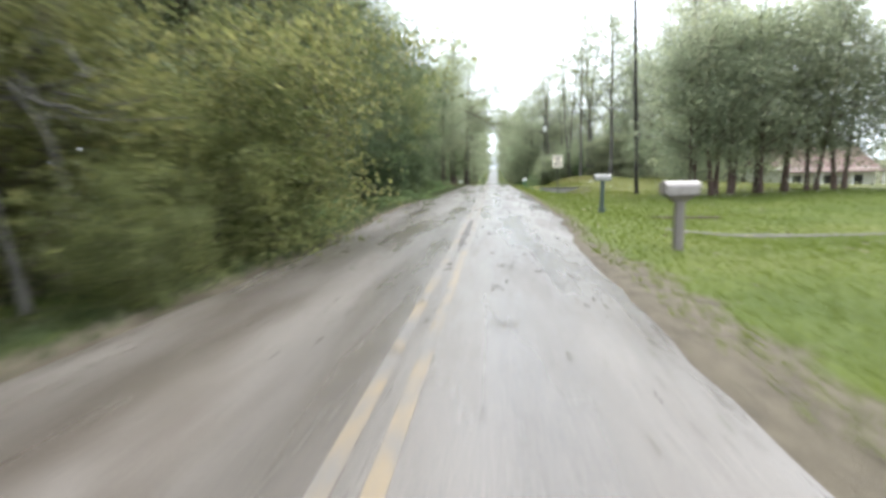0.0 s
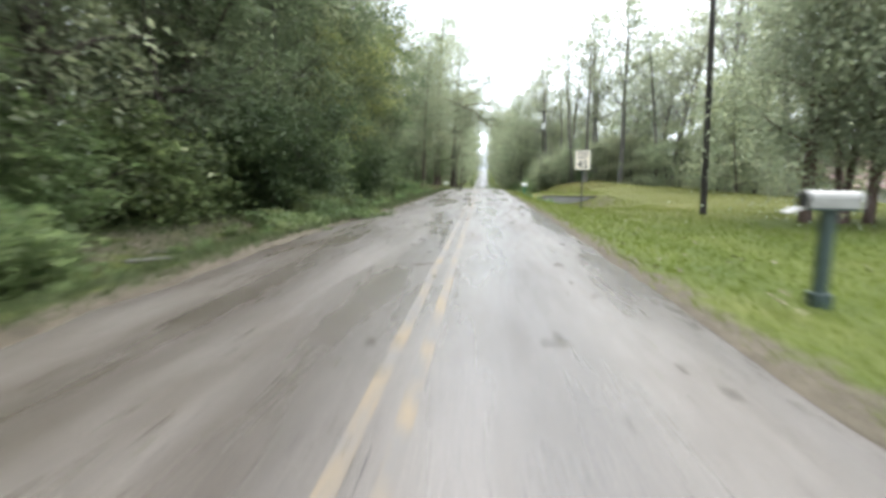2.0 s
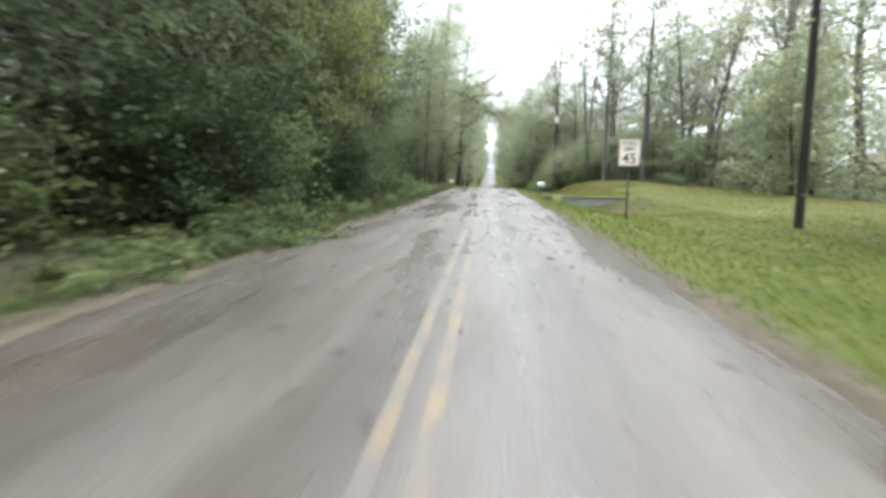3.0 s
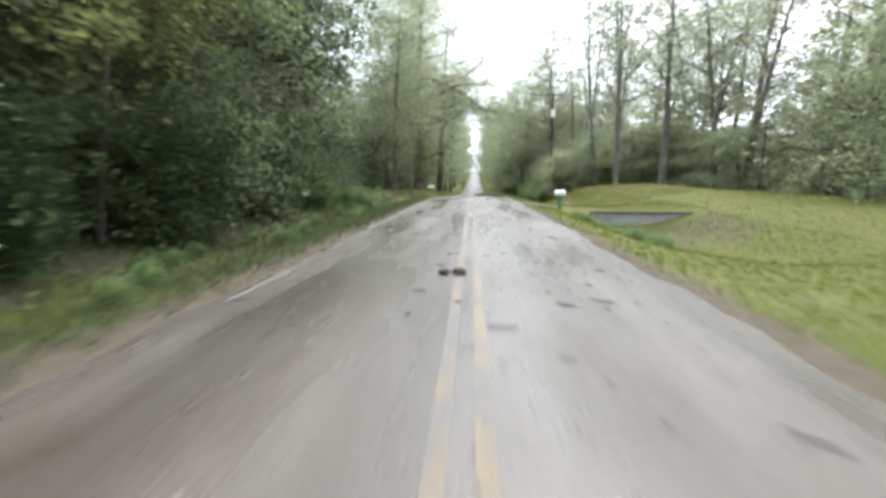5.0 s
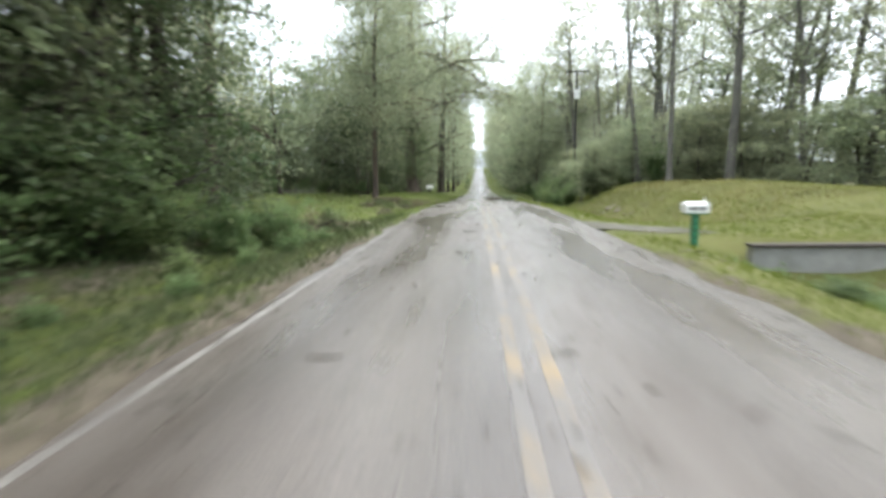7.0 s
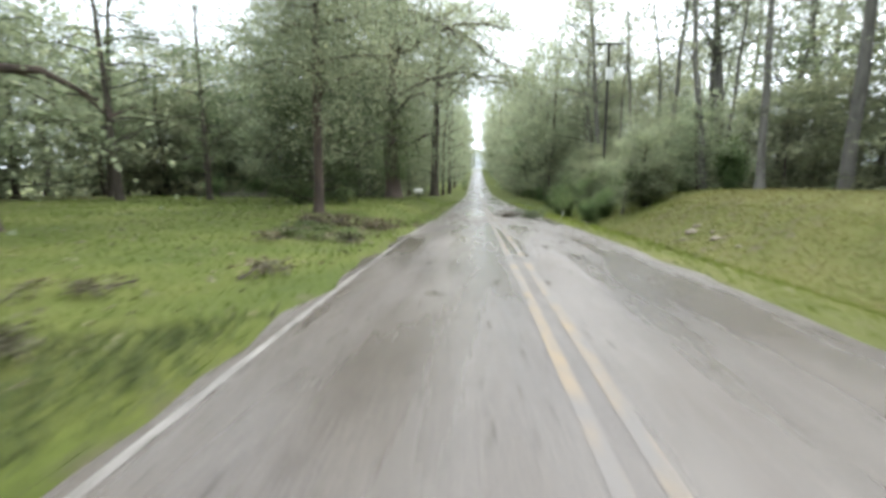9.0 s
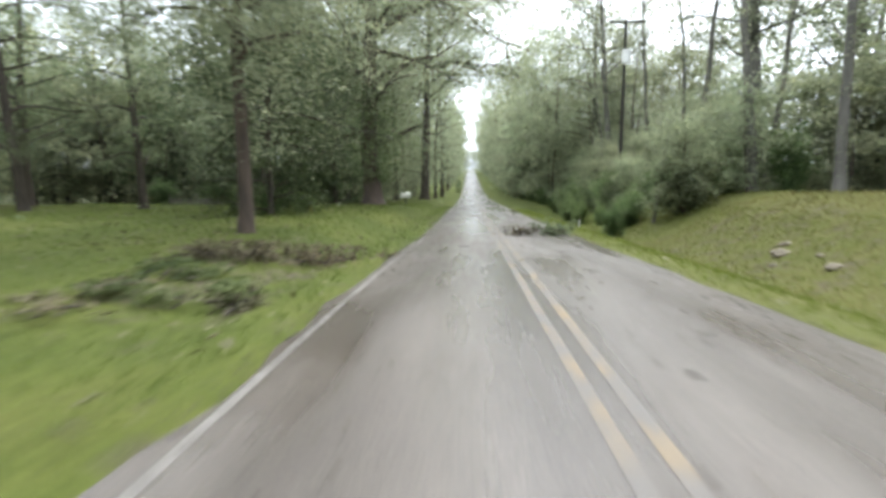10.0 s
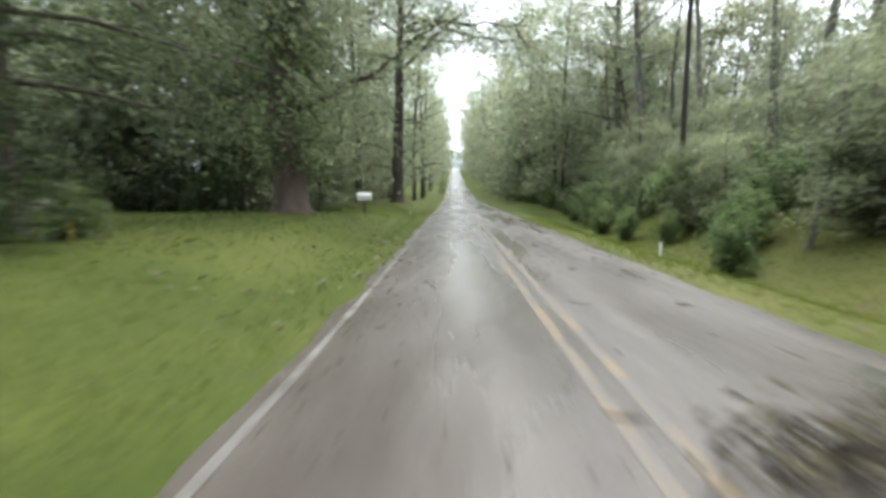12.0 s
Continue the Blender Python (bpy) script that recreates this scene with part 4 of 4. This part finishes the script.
# ---- speed limit sign ----
def text_mesh(body, size, at):
    cu = bpy.data.curves.new("text", "FONT")
    cu.body, cu.size, cu.align_x, cu.align_y, cu.extrude, cu.offset = body, size, "CENTER", "CENTER", 0.002, size * 0.012
    tmp = bpy.data.objects.new("text", cu)
    scene.collection.objects.link(tmp)
    me = bpy.data.meshes.new_from_object(tmp.evaluated_get(bpy.context.evaluated_depsgraph_get()))
    bpy.data.objects.remove(tmp)
    bm = bmesh.new()
    bm.from_mesh(me)
    bmesh.ops.transform(bm, matrix=Matrix.Translation(at) @ Matrix.Rotation(radians(90), 4, "X"), verts=bm.verts[:])
    return bm


def speed_sign(x, y):
    root = new("speed_limit_sign")
    root.matrix_basis = pose(x, y, ground_z(x, y), 0, -1.0, 3)
    post = box(0.055, 0.03, 2.6, (0, 0.02, 1.05), 0.004)
    part("post", post, DARK_STEEL, root)
    panel = part("panel", box(0.61, 0.004, 0.76, (0, -0.002, 1.95), 0), SIGN_WHITE, root)
    for name, bm in (("border", box(0.575, 0.003, 0.01, (0, -0.006, 2.312), 0)), ("border", box(0.575, 0.003, 0.01, (0, -0.006, 1.588), 0)),
                     ("border", box(0.01, 0.003, 0.714, (-0.2825, -0.006, 1.95), 0)), ("border", box(0.01, 0.003, 0.714, (0.2825, -0.006, 1.95), 0))):
        part(name, bm, SIGN_BROWN, panel)
    part("lettering", text_mesh("SPEED", 0.165, (0, -0.006, 2.21)), SIGN_BROWN, panel)
    part("lettering", text_mesh("LIMIT", 0.165, (0, -0.006, 2.055)), SIGN_BROWN, panel)
    part("lettering", text_mesh("45", 0.42, (0, -0.006, 1.77)), SIGN_BROWN, panel)
    return tagged(root, "cream-white speed limit 45 sign on a thin steel post", "road sign")


speed_sign(4.42, 32.7)


# ---- utility poles ----
def utility_pole(x, y, h, cross, transformer, label, lean=0.2):
    root = new("utility_pole")
    root.matrix_basis = pose(x, y, ground_z(x, y) - 0.2, 0.3, lean, 0)
    part("pole", rod(0.125, 0.085, h, sides=14), POLE_WOOD, root)
    if cross:
        arm = part("crossarm", box(2.1, 0.1, 0.12, (0.05, -0.16, h - 0.12), 0.01), POLE_WOOD, root)
        for dx in (-0.9, -0.2, 1.0):
            part("insulator", rod(0.05, 0.03, 0.16, (dx, -0.16, h - 0.06), 8), STEEL, arm)
    if transformer:
        can = part("transformer", rod(0.26, 0.26, 0.8, (0, -0.45, h - 2.6), 16), BOX_WHITE, root, "pale grey transformer can")
        part("bracket", box(0.1, 0.3, 0.06, (0, -0.2, h - 2.2), 0.005), STEEL, can)
    return tagged(root, label, "utility pole", "utility poles")


utility_pole(8.86, 31.9, 11.5, False, False, "dark wooden utility pole standing in the grass", -2.2)
utility_pole(8.8, 89.9, 11.3, True, True, "wooden utility pole with a crossarm and pale transformer can")


# ---- driveway with its culvert headwall ----
def headwall(x0, x1, y, top, h):
    root = new("culvert_headwall")
    root.location = ((x0 + x1) / 2, y, top)
    part("wall", box(x1 - x0, 0.22, h, (0, 0, -h / 2), 0.02), CONCRETE, root)
    # thin lip in dark bark colour, painting the shadow line along the wall top
    part("coping", box(x1 - x0 + 0.06, 0.30, 0.05, (0, -0.02, 0.025), 0.012), BARK, root)
    return tagged(root, "weathered grey concrete culvert headwall with a top edge coloured shadow-dark", "retaining wall")


headwall(4.6, 10.3, 48.4, -0.26, 1.2)


def driveway(y0, y1, x0, x1, label):
    xs, n = np.arange(x0, x1, 0.5), 6
    v = [(x, y0 + (y1 - y0) * j / (n - 1) + 0.15 * noise.noise(Vector((x, j * 9.0, 2))), ground_z(x, y0 + (y1 - y0) * j / (n - 1)) + 0.015) for x in xs for j in range(n)]
    f = [(i * n + j, (i + 1) * n + j, (i + 1) * n + j + 1, i * n + j + 1) for i in range(len(xs) - 1) for j in range(n - 1)]
    tagged(new("driveway", mesh_np("driveway", v, f, GRAVEL, True)), label, "driveway", kind="structure")


driveway(49.15, 50.9, 1.9, 4.6, "pale wet gravel driveway mouth beside the culvert wall")
driveway(11.5, 12.2, 4.4, 26, "narrow wet sandy track crossing the lawn")


# ---- house ----
def house(x, y):
    root = new("house")
    root.location = (x, y, ground_z(x, y))
    w, d, h = 9.0, 7.0, 2.7
    part("wall", box(w, d, h, (0, 0, h / 2), 0.01), SIDING, root, "white clapboard wall")
    bm = bmesh.new()
    o = 0.45
    pts = [(-w / 2 - o, -d / 2 - o, h), (w / 2 + o, -d / 2 - o, h), (w / 2 + o, d / 2 + o, h), (-w / 2 - o, d / 2 + o, h), (-w / 2 - o, 0, h + 2.2), (w / 2 + o, 0, h + 2.2)]
    vs = [bm.verts.new(p) for p in pts]
    for f in ((0, 1, 5, 4), (2, 3, 4, 5), (3, 0, 4), (1, 2, 5), (3, 2, 1, 0)):
        bm.faces.new([vs[i] for i in f])
    part("roof", bm, ROOFING, root)
    for side in (-1, 1):
        part("gutter", box(w + 0.9, 0.1, 0.1, (0, side * (d / 2 + 0.46), h + 0.02), 0.02), SIDING, root)
        part("corner_board", box(0.12, 0.12, h - 0.1, (side * (w / 2 + 0.01), -d / 2 - 0.01, h / 2), 0.01), SIDING, root)
    for k in range(13):
        part("clapboard", box(w - 0.2, 0.03, 0.19, (0, -d / 2 - 0.012, 0.2 + 0.195 * k), 0.004, Matrix.Rotation(radians(-5), 4, "X")), SIDING, root)
    for dx in (-2.8, 0.2, 3.0):
        win = part("window", box(1.0, 0.12, 1.2, (dx, -d / 2 - 0.03, 1.55), 0.01), SIDING, root)
        part("pane", box(0.84, 0.03, 1.04, (dx, -d / 2 - 0.085, 1.55), 0), BLACK, win)
    for dx in (-4.3, -1.45, 1.45, 4.3):
        post = part("porch_post", box(0.16, 0.16, h - 0.35, (dx, -d / 2 - 1.7, (h - 0.35) / 2), 0.015), SIDING, root)
        part("capital", box(0.26, 0.26, 0.1, (dx, -d / 2 - 1.7, h - 0.33), 0.02), SIDING, post)
    part("porch_floor", box(w, 2.0, 0.2, (0, -d / 2 - 1.0, 0.08), 0.02), CONCRETE, root)
    part("porch_roof", box(w + 0.8, 2.1, 0.09, (0, -d / 2 - 1.0, h - 0.1), 0.01, Matrix.Rotation(radians(11), 4, "X")), ROOFING, root)
    return tagged(root, "white wooden house with a red-brown roof behind trees", "house")


house(33.8, 60.6)


# ---- branches fallen on the road ----
def branch_pile(name, x, y, spread, tall, branches, leaf_n, leaf_m, seed, label, leaf=0.1, turn=0.0):
    r = np.random.default_rng(seed)
    sticks, ends = [], []
    for _ in range(branches):
        t = Tubes()
        p = r.normal(0, 1, 3) * (spread * 0.28, spread * 0.16, 0)
        p[2] = r.uniform(0.03, tall * 0.4)
        d = r.normal(0, 1, 3) * (1, 0.6, 0.25)
        d[2] = abs(d[2])
        pts = limb_points(p, d, r.uniform(0.4, 0.9) * spread * 0.6, r, 5, 0.25)
        pts[:, 2] = np.clip(pts[:, 2], 0.02, tall)
        t.add(pts, 0.016 * np.linspace(1, 0.2, 5) * r.uniform(0.4, 1.6), 5)
        sticks.append(t.mesh(name + "_branch", BARK))
        ends += list(pts[1:])
    ends = np.array(ends)
    c = ends[r.integers(0, len(ends), leaf_n)] + r.normal(0, 1, (leaf_n, 3)) * (0.12, 0.10, 0.06)
    c[:, 2] = np.clip(c[:, 2], 0.02, tall)
    root = new(name)
    z = max(ground_z(x, y), road_z(y) + 0.055 if abs(x) < 2.3 else -9)
    root.matrix_basis = pose(x, y, z, 0, 0, turn)
    for me in sticks:
        under(new("branch", me), root)
    under(new("foliage", leaves_mesh(name + "_foliage", c, leaf * r.uniform(0.6, 1.4, leaf_n), r, leaf_m)), root)
    return tagged(root, label, "branches")


branch_pile("fallen_branch", 0.4, 68.7, 0.85, 0.22, 22, 200, DRY_HEAP, 31, "low brown tangle of broken twigs on the wet road", 0.08)
branch_pile("fallen_branch", 1.3, 68.9, 0.75, 0.46, 24, 420, LEAF_DARK, 34, "broken grey-green leafy branch lying on the wet road", 0.1)
for k, (bx, by, spread, tall, n) in enumerate(((-3.0, 24.3, 1.5, 0.45, 1500), (-3.5, 25.6, 1.7, 0.9, 2200), (-4.1, 26.8, 1.6, 1.4, 2200), (-3.7, 23.2, 1.5, 0.35, 1100), (-4.6, 24.6, 1.6, 0.5, 1200), (-3.3, 21.6, 1.2, 0.2, 500))):
    branch_pile("fallen_leafy_branch", bx, by, spread, tall, 16, n, LEAF_FRESH, 135 + k, "fresh green leafy branch torn down onto the verge", 0.1, 60 - 22 * k)
branch_pile("brush_heap", -4.0, 50.4, 1.7, 0.75, 22, 700, PALE_LEAF, 38, "loose heap of yellowing broken brush beside the road", 0.09, 25)
for k, (bx, by) in enumerate(((-3.2, 64.6), (-3.8, 64.2), (-4.4, 63.9), (-5.0, 63.6))):
    branch_pile("branch_heap", bx, by, 1.3, 0.26, 14, 560, DRY_HEAP, 40 + k, "heap of cut grey branches and dead leaves on the verge", 0.08, 40 * k)

for k, (bx, by, m, n) in enumerate(((-4.2, 60.9, LEAF_FRESH, 700), (-3.7, 60.2, PALE_LEAF, 160), (-4.9, 60.3, PALE_LEAF, 150), (-4.6, 61.6, LEAF_FRESH, 500), (-4.2, 53.6, PALE_LEAF, 240), (-3.6, 51.8, PALE_LEAF, 220), (-5.2, 55.4, PALE_LEAF, 200), (-3.4, 56.6, PALE_LEAF, 130))):
    branch_pile("torn_branch", bx, by, 1.5, 0.2, 5, n, m, 160 + k, "torn leafy branch lying in the lawn grass", 0.09, 35 * k)


# ---- grass, litter ----
def grass(name, seed, count, xr, yr, height, label, blade=GRASS):
    r = np.random.default_rng(seed)
    x, y = r.uniform(*xr, count), r.uniform(*yr, count)
    if xr[0] > 0:
        keep = np.array([a - right_edge(b) > 0.05 + 0.5 * r.random() ** 2 for a, b in zip(x, y)])
    else:
        keep = np.array([left_edge(b) - a > 0.05 + 0.5 * r.random() ** 2 for a, b in zip(x, y)])
    drive = (x > 0) & (((y > 48.3) & (y < 51.0) & (x < 4.3 + 0.8 * np.sin(x * 9 + y * 5))) | ((y > 11.4) & (y < 12.3) & (x > 4.2)))
    x, y = x[keep & ~drive], y[keep & ~drive]
    z = np.array([ground_z(a, b) for a, b in zip(x, y)])
    n = len(x)
    h = height * r.uniform(0.4, 1.5, n)
    a, w = r.uniform(0, 6.28, n), 0.007 + 0.009 * r.random(n)
    base = np.stack([x, y, z - 0.01], 1)
    side = np.stack([np.cos(a) * w, np.sin(a) * w, 0 * a], 1)
    bend = np.stack([r.normal(0, 0.6, n) * h, r.normal(0, 0.6, n) * h, h], 1)
    v = np.stack([base - side, base + side, base + bend], 1).reshape(-1, 3)
    tagged(new(name, mesh_np(name, v, np.arange(3 * n).reshape(n, 3), blade)), label, "grass", kind="stuff")


grass("verge_grass", 51, 95000, (2.0, 9.0), (1, 90), 0.075, "short wet green grass along the verge")
grass("verge_grass", 52, 80000, (-9.0, -2.0), (1, 54), 0.12, "dark wet weeds and grass along the wooded verge, forest shade in their colour", WEED_SHADED)
grass("lawn_grass", 55, 36000, (9.0, 20.0), (2, 36), 0.065, "short wet green lawn grass before the house")
grass("lawn_grass", 53, 45000, (7.5, 19.0), (30, 80), 0.075, "yellow-green mown grass of the field", FIELD)
grass("lawn_grass", 54, 80000, (-22.0, -2.0), (52, 100), 0.075, "green lawn grass under the trees, lightened against their shade", LAWN_LIT)
grass("bank_grass", 56, 15000, (5.2, 11.5), (55, 76), 0.085, "straw-coloured dry grass over the roadside bank", STRAW)


def litter(seed, count):
    r = np.random.default_rng(seed)
    y = r.uniform(2, 95, count)
    x = r.normal(0, 1.6, count)
    lump = np.array([noise.noise(Vector((a * 0.8, b * 0.35, 9))) for a, b in zip(x, y)])
    keep = (np.abs(x) < 2.6) & (lump + 0.25 * r.random(count) > 0.16)
    x, y = x[keep], y[keep]
    n = count * 2  # drifts of leaves and bark along both edges of the asphalt
    ye = r.uniform(2, 95, n)
    left = r.random(n) < 0.62
    inward = r.exponential(0.38, n) - 0.15
    xe = np.where(left, [left_edge(b) for b in ye] + inward, [right_edge(b) for b in ye] - inward * 0.7)
    drift = np.array([noise.noise(Vector((a * 0.5, b * 0.3, 23))) for a, b in zip(xe, ye)]) > -0.12
    x, y = np.concatenate([x, xe[drift]]), np.concatenate([y, ye[drift]])
    c = np.stack([x, y, np.array([road_z(b) for b in y]) + 0.068 - 0.012 * x * x], 1)
    me = leaves_mesh("leaf_litter", c, 0.014 + 0.045 * r.random(len(c)) ** 3, r, LITTER, 9.0, 2.4)
    tagged(new("leaf_litter", me), "wet fallen leaves and twigs strewn over the road", "leaf litter", kind="stuff")


litter(61, 9000)


def twig_litter(seed, count):
    """Thin broken sticks lying flat, most of them across the lane."""
    r = np.random.default_rng(seed)
    t = Tubes()
    for _ in range(count):
        y = r.uniform(3, 42) if r.random() < 0.75 else r.uniform(42, 88)
        x = r.uniform(-0.2, right_edge(y)) if r.random() < 0.7 else r.uniform(left_edge(y), 0)
        if noise.noise(Vector((x * 0.7, y * 0.22, 31))) < -0.05:
            continue
        L, a = 0.04 + 0.22 * r.random() ** 2.5, r.normal(0, 0.5)
        d = np.array((math.cos(a), math.sin(a), 0)) * L / 2
        k = np.array((-d[1], d[0], 0)) * r.normal(0, 0.25)
        c = np.array((x, y, road_z(y) + 0.072 - 0.012 * x * x))
        w = r.uniform(0.004, 0.009)
        t.add([c - d, c + k, c + d], (w * 0.6, w, w * 0.4), 4)
    tagged(new("twig_litter", t.mesh("twig_litter", LITTER)), "dark broken twigs scattered over the wet lane", "twigs", kind="stuff")


twig_litter(62, 420)


def lawn_litter(name, seed, count, xr, yr):
    r = np.random.default_rng(seed)
    x, y = r.uniform(*xr, count), r.uniform(*yr, count)
    keep = np.array([not left_edge(b) - 0.1 < a < right_edge(b) + 0.1 and noise.noise(Vector((a * 0.5, b * 0.5, 17))) > -0.2 for a, b in zip(x, y)])
    x, y = x[keep], y[keep]
    c = np.stack([x, y, np.array([ground_z(a, b) for a, b in zip(x, y)]) + 0.06 + 0.05 * r.random(len(x))], 1)
    me = leaves_mesh(name, c, 0.05 + 0.12 * r.random(len(c)) ** 2, r, PALE_LEAF, 4.0, 2.0)
    tagged(new(name, me), "pale torn leaves scattered over the wet grass", "leaf litter", kind="stuff")


lawn_litter("lawn_leaf_litter", 63, 2600, (-13, -2), (50, 82))
lawn_litter("verge_leaf_litter", 64, 1200, (2, 10), (3, 74))
for p in OAKS + MID_OAKS + WOOD_OAKS + ARCHING + EVERGREENS + HOLLIES + WEEDS + BRAMBLES + FAR_OAKS + NEAR + THICKET + UNDER + FINE + TALLS + THINS + SHRUBS + OLIVES + MYRTLES:
    if p not in used:
        for o in (*p.children_recursive, p):
            bpy.data.objects.remove(o)


# ---- low fence at the back of the lawn ----
def timber_fence(x, y, length, rails, turn):
    root = new("timber_fence")
    root.matrix_basis = pose(x, y, ground_z(x, y), 0, 0, turn)
    n = 4
    for i in range(n):
        part("post", box(0.1, 0.1, 0.85, (-length / 2 + length * i / (n - 1), 0.06, 0.3), 0.01), POST_TIMBER, root)
    for k in range(rails):
        part("rail", box(length, 0.03, 0.13, (0, 0, 0.14 + 0.19 * k), 0.006), POST_TIMBER, root)
    return tagged(root, "low weathered grey timber fence behind the lawn", "fence")


timber_fence(-16.2, 86.2, 4.6, 2, 8)


# ---- rock and marker on the right bank ----
def rock(x, y, sx, sy, sz, seed):
    bm = bmesh.new()
    bmesh.ops.create_icosphere(bm, subdivisions=3, radius=1.0)
    for v in bm.verts:
        n = noise.noise(v.co * 1.3 + Vector((seed, 0, 0))) * 0.35 + noise.noise(v.co * 4 + Vector((0, seed, 0))) * 0.1
        v.co *= 1 + n
        v.co = Vector((v.co.x * sx, v.co.y * sy, v.co.z * sz))
    me = bpy.data.meshes.new("rock")
    bm.to_mesh(me)
    bm.free()
    me.materials.append(PALE_ROCK)
    ob = new("rock", me)
    ob.location = (x, y, ground_z(x, y) + sz * 0.3)
    return tagged(ob, "pale tan rock half buried in the bank", "rock", "rocks in the bank")


for k, (x, y, sx, sy, sz) in enumerate(((7.1, 69.0, 0.26, 0.2, 0.12), (7.0, 66.9, 0.2, 0.13, 0.09), (7.5, 69.5, 0.17, 0.12, 0.06), (6.6, 68.4, 0.1, 0.09, 0.07), (7.3, 67.8, 0.12, 0.08, 0.06), (6.9, 65.2, 0.1, 0.08, 0.05))):
    rock(x, y, sx, sy, sz, 1 + 3 * k)
marker = new("marker_post")
marker.location = (4.4, 80.5, ground_z(4.4, 80.5))
part("stake", box(0.05, 0.05, 0.75, (0, 0, 0.3), 0.006), BOX_WHITE, marker)
part("cap", box(0.06, 0.06, 0.08, (0, 0, 0.7), 0.006), RUST, marker, "faded red cap")
tagged(marker, "short white marker post in the verge grass", "marker post")


# ---- timber lying in the grass ----
def lying_log(x, y, length, r, turn, material, label):
    root = new("fallen_log")
    root.matrix_basis = pose(x, y, ground_z(x, y) + r * 0.8, 0, 0, turn)
    tubes, n = Tubes(), 7
    g = np.random.default_rng(int(abs(x) * 100))
    pts = np.stack([np.linspace(-length / 2, length / 2, n), g.normal(0, r * 0.5, n), np.abs(g.normal(0, r * 0.2, n))], 1)
    tubes.add(pts, r * np.linspace(1.1, 0.7, n), 8)
    under(new("log", tubes.mesh("fallen_log_mesh", material)), root)
    return tagged(root, label, "log")


lying_log(5.0, 53.6, 1.5, 0.05, 4, BARK, "dark thin fallen log lying in the field grass")
lying_log(-4.6, 19.6, 1.6, 0.035, 35, BARK_PALE, "pale bare stick lying on the wooded verge")
lying_log(-5.2, 20.6, 1.0, 0.03, 15, BARK_PALE, "pale bare stick lying on the wooded verge")
beam = new("lying_board")
beam.matrix_basis = pose(5.6, 16.6, ground_z(5.6, 16.6) + 0.04, 0, 0, -3)
part("board", box(3.0, 0.12, 0.05, (0.25, 0, 0), 0.008), RUST, beam)
part("batten", box(0.08, 0.2, 0.05, (-1.1, 0, 0.05), 0.006), RUST, beam)
tagged(beam, "faded rust-red board lying flat in the lawn", "board")

stake = new("marker_stake")
stake.matrix_basis = pose(-6.6, 74.6, ground_z(-6.6, 74.6), 3, -4, 20)
part("stake", box(0.04, 0.04, 0.46, (0, 0, 0.08), 0.005), YELLOW_PAINT, stake)
tagged(stake, "short faded yellow stake at the foot of a bush", "marker stake")


# ---- broken bark on the yellow line ----
def bark_chunks(x, y):
    root = new("broken_bark")
    root.matrix_basis = pose(x, y, road_z(y) + 0.06, 0, 0, 6)
    for k, (dx, r) in enumerate(((-0.085, 0.048), (0.085, 0.055))):
        bm = bmesh.new()
        bmesh.ops.create_icosphere(bm, subdivisions=3, radius=1.0)
        for v in bm.verts:
            v.co *= 1 + 0.3 * noise.noise(v.co * 1.6 + Vector((k * 7.0, 0, 0))) + 0.12 * noise.noise(v.co * 5)
            v.co = Vector((v.co.x * r * 1.25 + dx, v.co.y * r, v.co.z * r * 0.75 + r * 0.6))
        part("chunk", bm, BARK, root)
    for k in range(5):
        t = Tubes()
        a = k * 1.3
        t.add([(-0.05, 0.01 * k - 0.02, 0.02), (0.0, 0.015 * math.sin(a), 0.035), (0.06 + 0.02 * k, 0.05 * math.cos(a), 0.015)], (0.006, 0.007, 0.003), 5)
        under(new("twig", t.mesh("bark_twig", BARK)), root)
    return tagged(root, "two dark wet chunks of broken bark on the yellow line", "bark")


bark_chunks(-0.16, 33.2)
